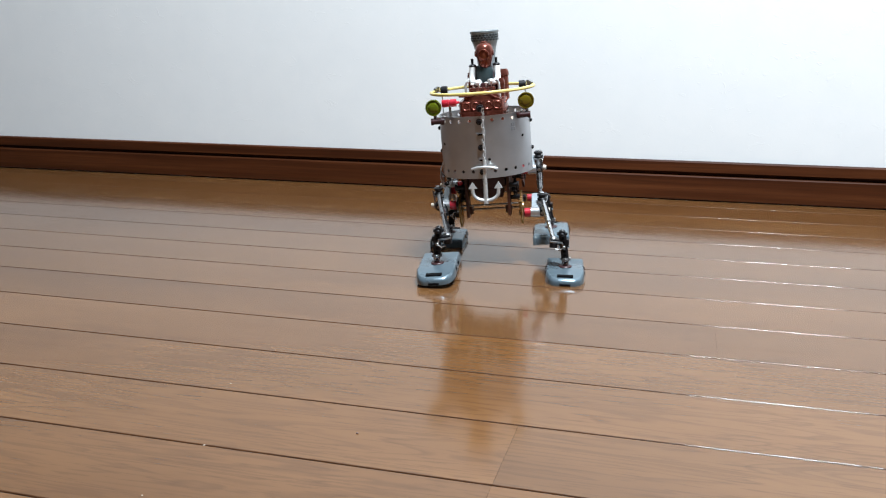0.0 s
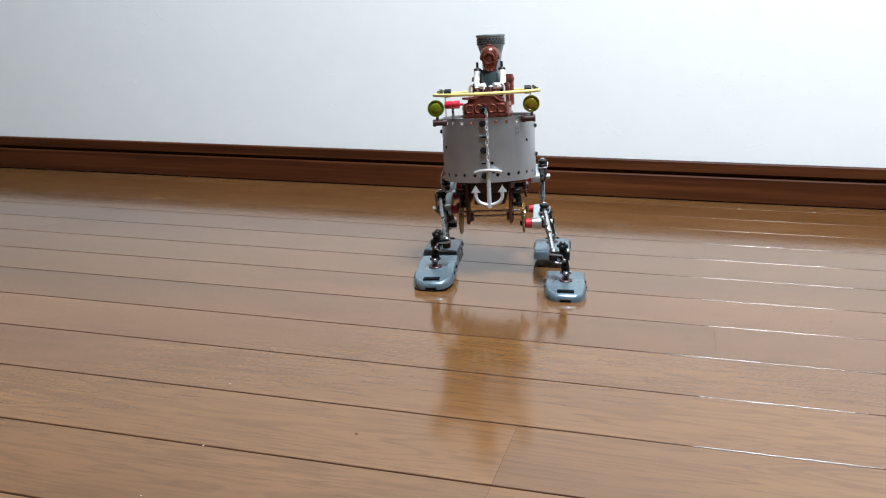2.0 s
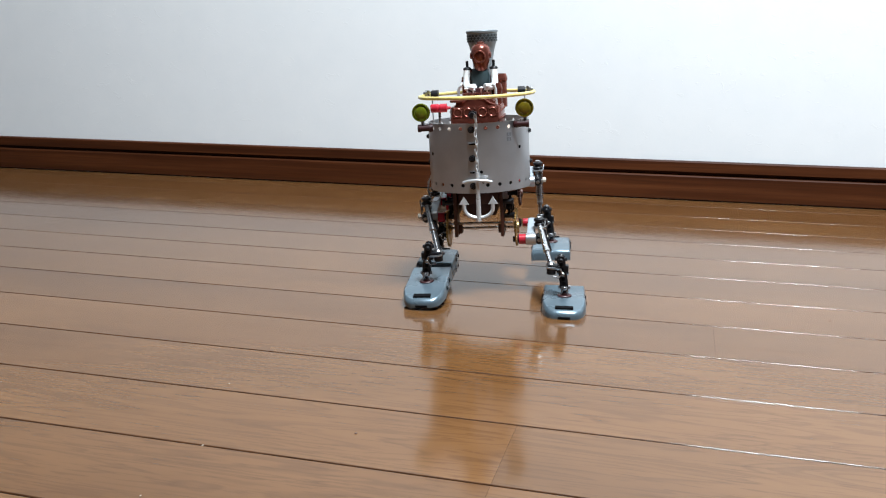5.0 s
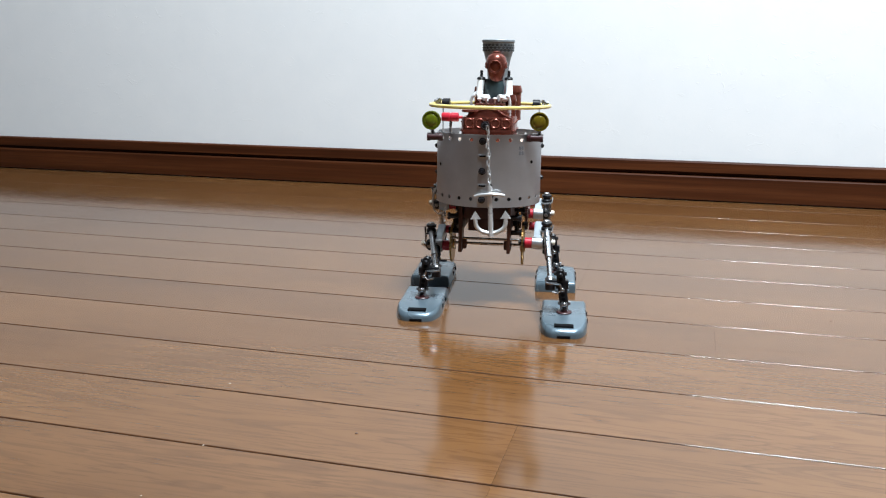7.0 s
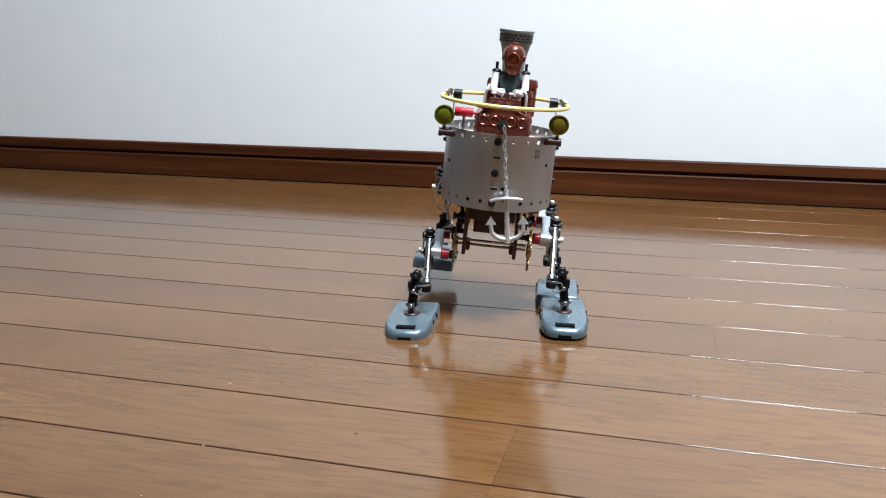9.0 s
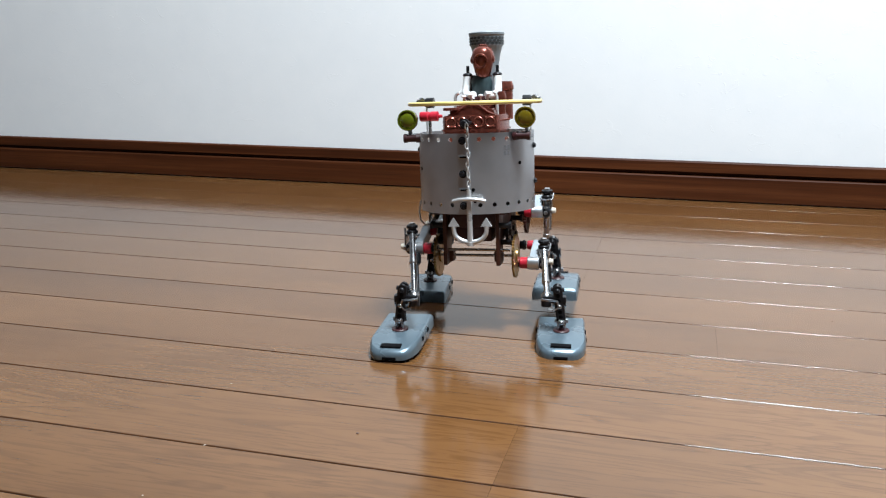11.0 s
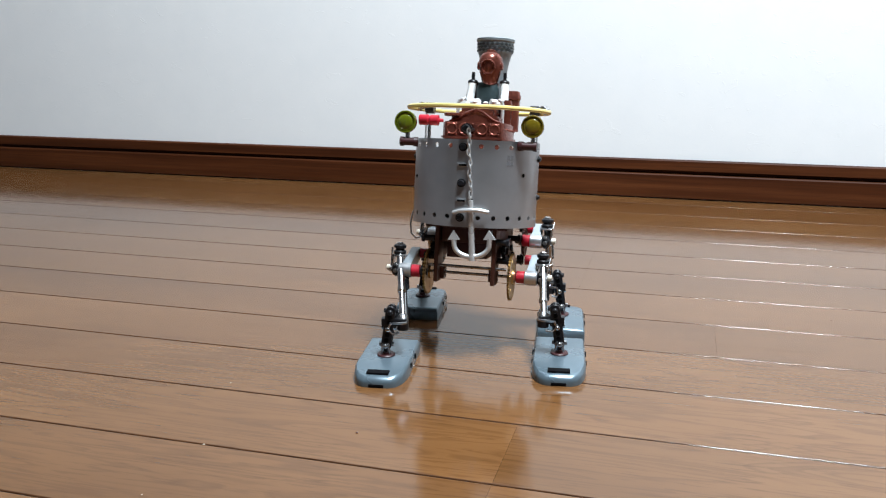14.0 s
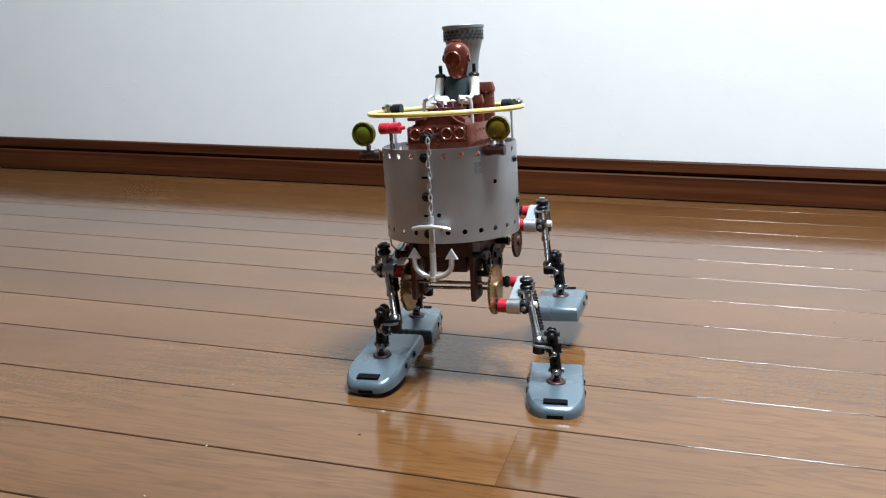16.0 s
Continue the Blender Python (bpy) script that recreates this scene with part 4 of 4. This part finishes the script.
def crumbs():
    """Specks lying on the floor."""
    rng = random.Random(9)
    for x, y, r, white in ((-0.2872, 0.4890, 0.0006, True), (-0.2566, 0.4030, 0.0007, True), (-0.2578, 0.3444, 0.0005, True), (-0.1766, 0.4412, 0.0009, False), (0.1281, 0.7435, 0.0007, False)):
        bm = B()
        bmesh.ops.create_icosphere(bm, subdivisions=2, radius=r)
        for v in bm.verts:
            v.co *= 0.8 + 0.4 * rng.random()
            v.co.z = v.co.z * 0.45 + r * 0.32
        ob = new("crumb", to_mesh("crumb", bm, M_SPECK if white else M_BROWNPL))
        ob.location = (x, y, 0.0)
        tagged(ob, "tiny white speck of dust on the wooden floor" if white else "tiny dark brown speck on the wooden floor", "speck", "specks on the floor")


crumbs()
robot, moving = build_robot()


# ---- motion ----
BODY_ROWS = [
    (0.0, -0.1913, 0.8628, 0.0792, 1.3, -4.8, 8.2),
    (0.5, -0.1768, 0.8547, 0.0776, -8.2, 0.3, 11.3),
    (1.0, -0.1728, 0.8455, 0.0807, 1.7, 3.6, 15.8),
    (1.5, -0.1753, 0.8383, 0.0747, 2.3, 2.0, 12.9),
    (2.0, -0.1828, 0.8359, 0.0771, -2.0, -3.3, 8.0),
    (2.5, -0.1848, 0.8229, 0.0814, 0.8, -4.5, 7.3),
    (3.0, -0.1795, 0.8172, 0.0764, -6.6, -0.6, 8.7),
    (3.5, -0.1639, 0.7958, 0.0803, 2.7, 5.2, 14.6),
    (4.0, -0.1648, 0.7849, 0.0803, 3.5, 3.7, 13.4),
    (4.5, -0.1730, 0.7819, 0.0762, -0.1, -0.3, 9.6),
    (5.0, -0.1766, 0.7703, 0.0795, -0.5, -3.1, 7.3),
    (5.5, -0.1739, 0.7629, 0.0789, -5.6, -1.3, 8.2),
    (6.0, -0.1645, 0.7548, 0.0780, -3.3, 3.3, 10.8),
    (6.5, -0.1592, 0.7439, 0.0803, 0.7, 4.2, 11.9),
    (7.0, -0.1644, 0.7391, 0.0721, -2.0, 0.4, 7.3),
    (7.5, -0.1705, 0.7304, 0.0768, -1.0, -3.2, 5.0),
    (8.0, -0.1692, 0.7143, 0.0802, 0.1, -4.4, 3.8),
    (8.5, -0.1595, 0.7143, 0.0764, -9.4, 0.8, 6.9),
    (9.0, -0.1521, 0.7040, 0.0795, 1.4, 5.2, 10.2),
    (9.5, -0.1549, 0.6908, 0.0765, -0.5, 2.0, 7.0),
    (10.0, -0.1596, 0.6796, 0.0754, -1.8, -1.7, 3.1),
    (10.5, -0.1619, 0.6700, 0.0795, -0.6, -4.3, 1.5),
    (11.0, -0.1569, 0.6667, 0.0794, -3.7, -2.6, 2.1),
    (11.5, -0.1477, 0.6614, 0.0787, -1.5, 3.2, 6.9),
    (12.0, -0.1456, 0.6495, 0.0816, 2.4, 3.4, 7.2),
    (12.5, -0.1494, 0.6328, 0.0737, -2.0, -1.0, 1.8),
    (13.0, -0.1542, 0.6248, 0.0788, -0.7, -4.1, -0.8),
    (13.5, -0.1550, 0.6111, 0.0820, 0.8, -4.9, -1.7),
    (14.0, -0.1479, 0.6133, 0.0775, -7.9, 0.9, 2.2),
    (14.5, -0.1395, 0.6015, 0.0810, 3.3, 5.7, 5.9),
    (15.0, -0.1393, 0.5856, 0.0785, 4.1, 3.0, 2.5),
    (15.5, -0.1494, 0.5829, 0.0755, -4.2, -2.3, -1.9),
    (16.0, -0.1509, 0.5651, 0.0830, -1.1, -3.9, -3.1),
]

HEADING = 7.8
# landings of each foot: seconds, x, y of the ankle on the floor
STEPS = {
    "fl": [(-2.5, -0.2270, 0.8200), (0.25, -0.2224, 0.7747), (2.95, -0.2144, 0.7293), (5.68, -0.2095, 0.6847), (8.40, -0.2047, 0.6394), (11.17, -0.1988, 0.5877), (13.95, -0.1938, 0.5437), (16.70, -0.1890, 0.4990)],
    "fr": [(-1.2, -0.1048, 0.8207), (1.55, -0.0968, 0.7717), (4.25, -0.0908, 0.7227), (7.00, -0.0852, 0.6757), (9.70, -0.0820, 0.6297), (12.50, -0.0758, 0.5797), (15.25, -0.0725, 0.5300), (18.1, -0.0680, 0.4840)],
    "rr": [(-2.5, -0.1325, 0.9300), (0.25, -0.1250, 0.8860), (2.95, -0.1175, 0.8430), (5.68, -0.1100, 0.7996), (8.40, -0.1024, 0.7560), (11.17, -0.0947, 0.7120), (13.95, -0.0870, 0.6680), (16.70, -0.0785, 0.6240)],
    "rl": [(-1.2, -0.2540, 0.9400), (1.55, -0.2455, 0.8880), (4.25, -0.2370, 0.8380), (7.00, -0.2275, 0.7880), (9.70, -0.2190, 0.7380), (12.50, -0.2105, 0.6880), (15.24, -0.2025, 0.6370), (18.1, -0.1950, 0.5880)],
}
SWING = 1.25


def body_pose(t):
    """The drum's pose, gliding through its rows."""
    n = len(BODY_ROWS)
    i = min(int(t / 0.5), n - 2)
    u = (t - BODY_ROWS[i][0]) / 0.5
    rows = [BODY_ROWS[max(0, min(n - 1, i + k))] for k in (-1, 0, 1, 2)]
    vals = []
    for c in range(1, 7):
        a, b, d, e = (r[c] for r in rows)
        vals.append(0.5 * (2 * b + (d - a) * u + (2 * a - 5 * b + 4 * d - e) * u * u + (3 * b - a - 3 * d + e) * u ** 3))
    return pose(*vals)


def foot_pose(name, t, body):
    rear = name[0] == "r"
    steps = STEPS[name]
    for (t0, x0, y0), (t1, x1, y1) in zip(steps, steps[1:]):
        if t < t1:
            break
    s = (t - (t1 - SWING)) / SWING
    if s <= 0:
        return pose(x0, y0, 0, 0, 0, HEADING)
    tip = 7.0 if name == "fl" else 0.8
    late = 0.3 if name == "fr" else 0.1
    p = max(0.0, (s - late) / (1 - late))
    p = p * p * (3 - 2 * p)
    up = math.sin(math.pi * s ** 1.6)
    k = min(1.0, s / 0.25, (1 - s) / 0.18)
    e = body.to_euler()
    lift = (0.029 if rear else 0.0020) * up
    ry = math.degrees(e.y) * k * (0.4 if name == "fr" else 1.0)
    rx = math.degrees(e.x) * 0.6 * k if rear else tip * math.sin(math.pi * s)
    low = 0.0188 * abs(math.sin(radians(ry))) + 0.036 * abs(math.sin(radians(rx)))
    if not rear:
        lift += low
    inward = 0.0042 * up if rear else 0.0
    inward *= -1 if name[1] == "r" else 1
    return pose(x0 + (x1 - x0) * p + inward, y0 + (y1 - y0) * p, lift, rx, ry, HEADING + (math.degrees(e.z) - HEADING) * 0.8 * k)


def motions():
    times = [round(0.1 * k, 1) for k in range(161)]
    bodies = [(t, body_pose(t)) for t in times]
    walk(robot, bodies)
    walk(moving["chain"], [(t, pose(0.0018, -0.0485, 0.0800, -0.6 * math.degrees(m.to_euler().x) - 1.0, -0.95 * math.degrees(m.to_euler().y) - 2.8, 0)) for t, m in bodies])
    for name in ("fl", "fr", "rl", "rr"):
        ft, st, lv, gr, tp, side, rear = moving[name]
        fr, sr, lr, gg, tr = [], [], [], [], []
        for t, m in bodies:
            f = m.inverted() @ foot_pose(name, t, m)
            ankle = f.translation
            top = 13.36 if name in ("fl", "rr") else 14.72          # the crank is uppermost in mid-swing
            ph = 2 * math.pi * (t - top) / 2.74
            hub = Vector((side * 0.0310 + 0.0020, 0.0450 if rear else -0.0170, 0.0010 if rear else -0.0200))
            pin = Vector(((0.0435 if rear else 0.0460) if side > 0 else -0.0440, (0.0450 if rear else -0.0160) - 0.0110 * math.sin(ph), (0.0010 if rear else -0.0205) + 0.0110 * math.cos(ph)))
            lm = Matrix.Translation(pin)
            head = lm @ Vector((side * HEAD[0], HEAD[1], HEAD[2]))
            knee = f @ Vector((-side * (0.0095 if rear else 0.0120), 0.002, 0.0335 if rear else 0.0350))
            up = (head - knee).normalized()
            back = (Vector((0, 1, 0)) - up * up.y).normalized()
            turn = Matrix((back.cross(up), back, up)).transposed().to_4x4()
            sm = Matrix.Translation(knee) @ turn
            fr.append((t, f))
            lr.append((t, lm))
            sr.append((t, sm))
            tr.append((t, Matrix.Translation(head) @ turn))
            gg.append((t, pose(*hub, math.degrees(ph))))
        walk(ft, fr)
        walk(lv, lr)
        walk(st, sr)
        walk(gr, gg)
        walk(tp, tr)


motions()
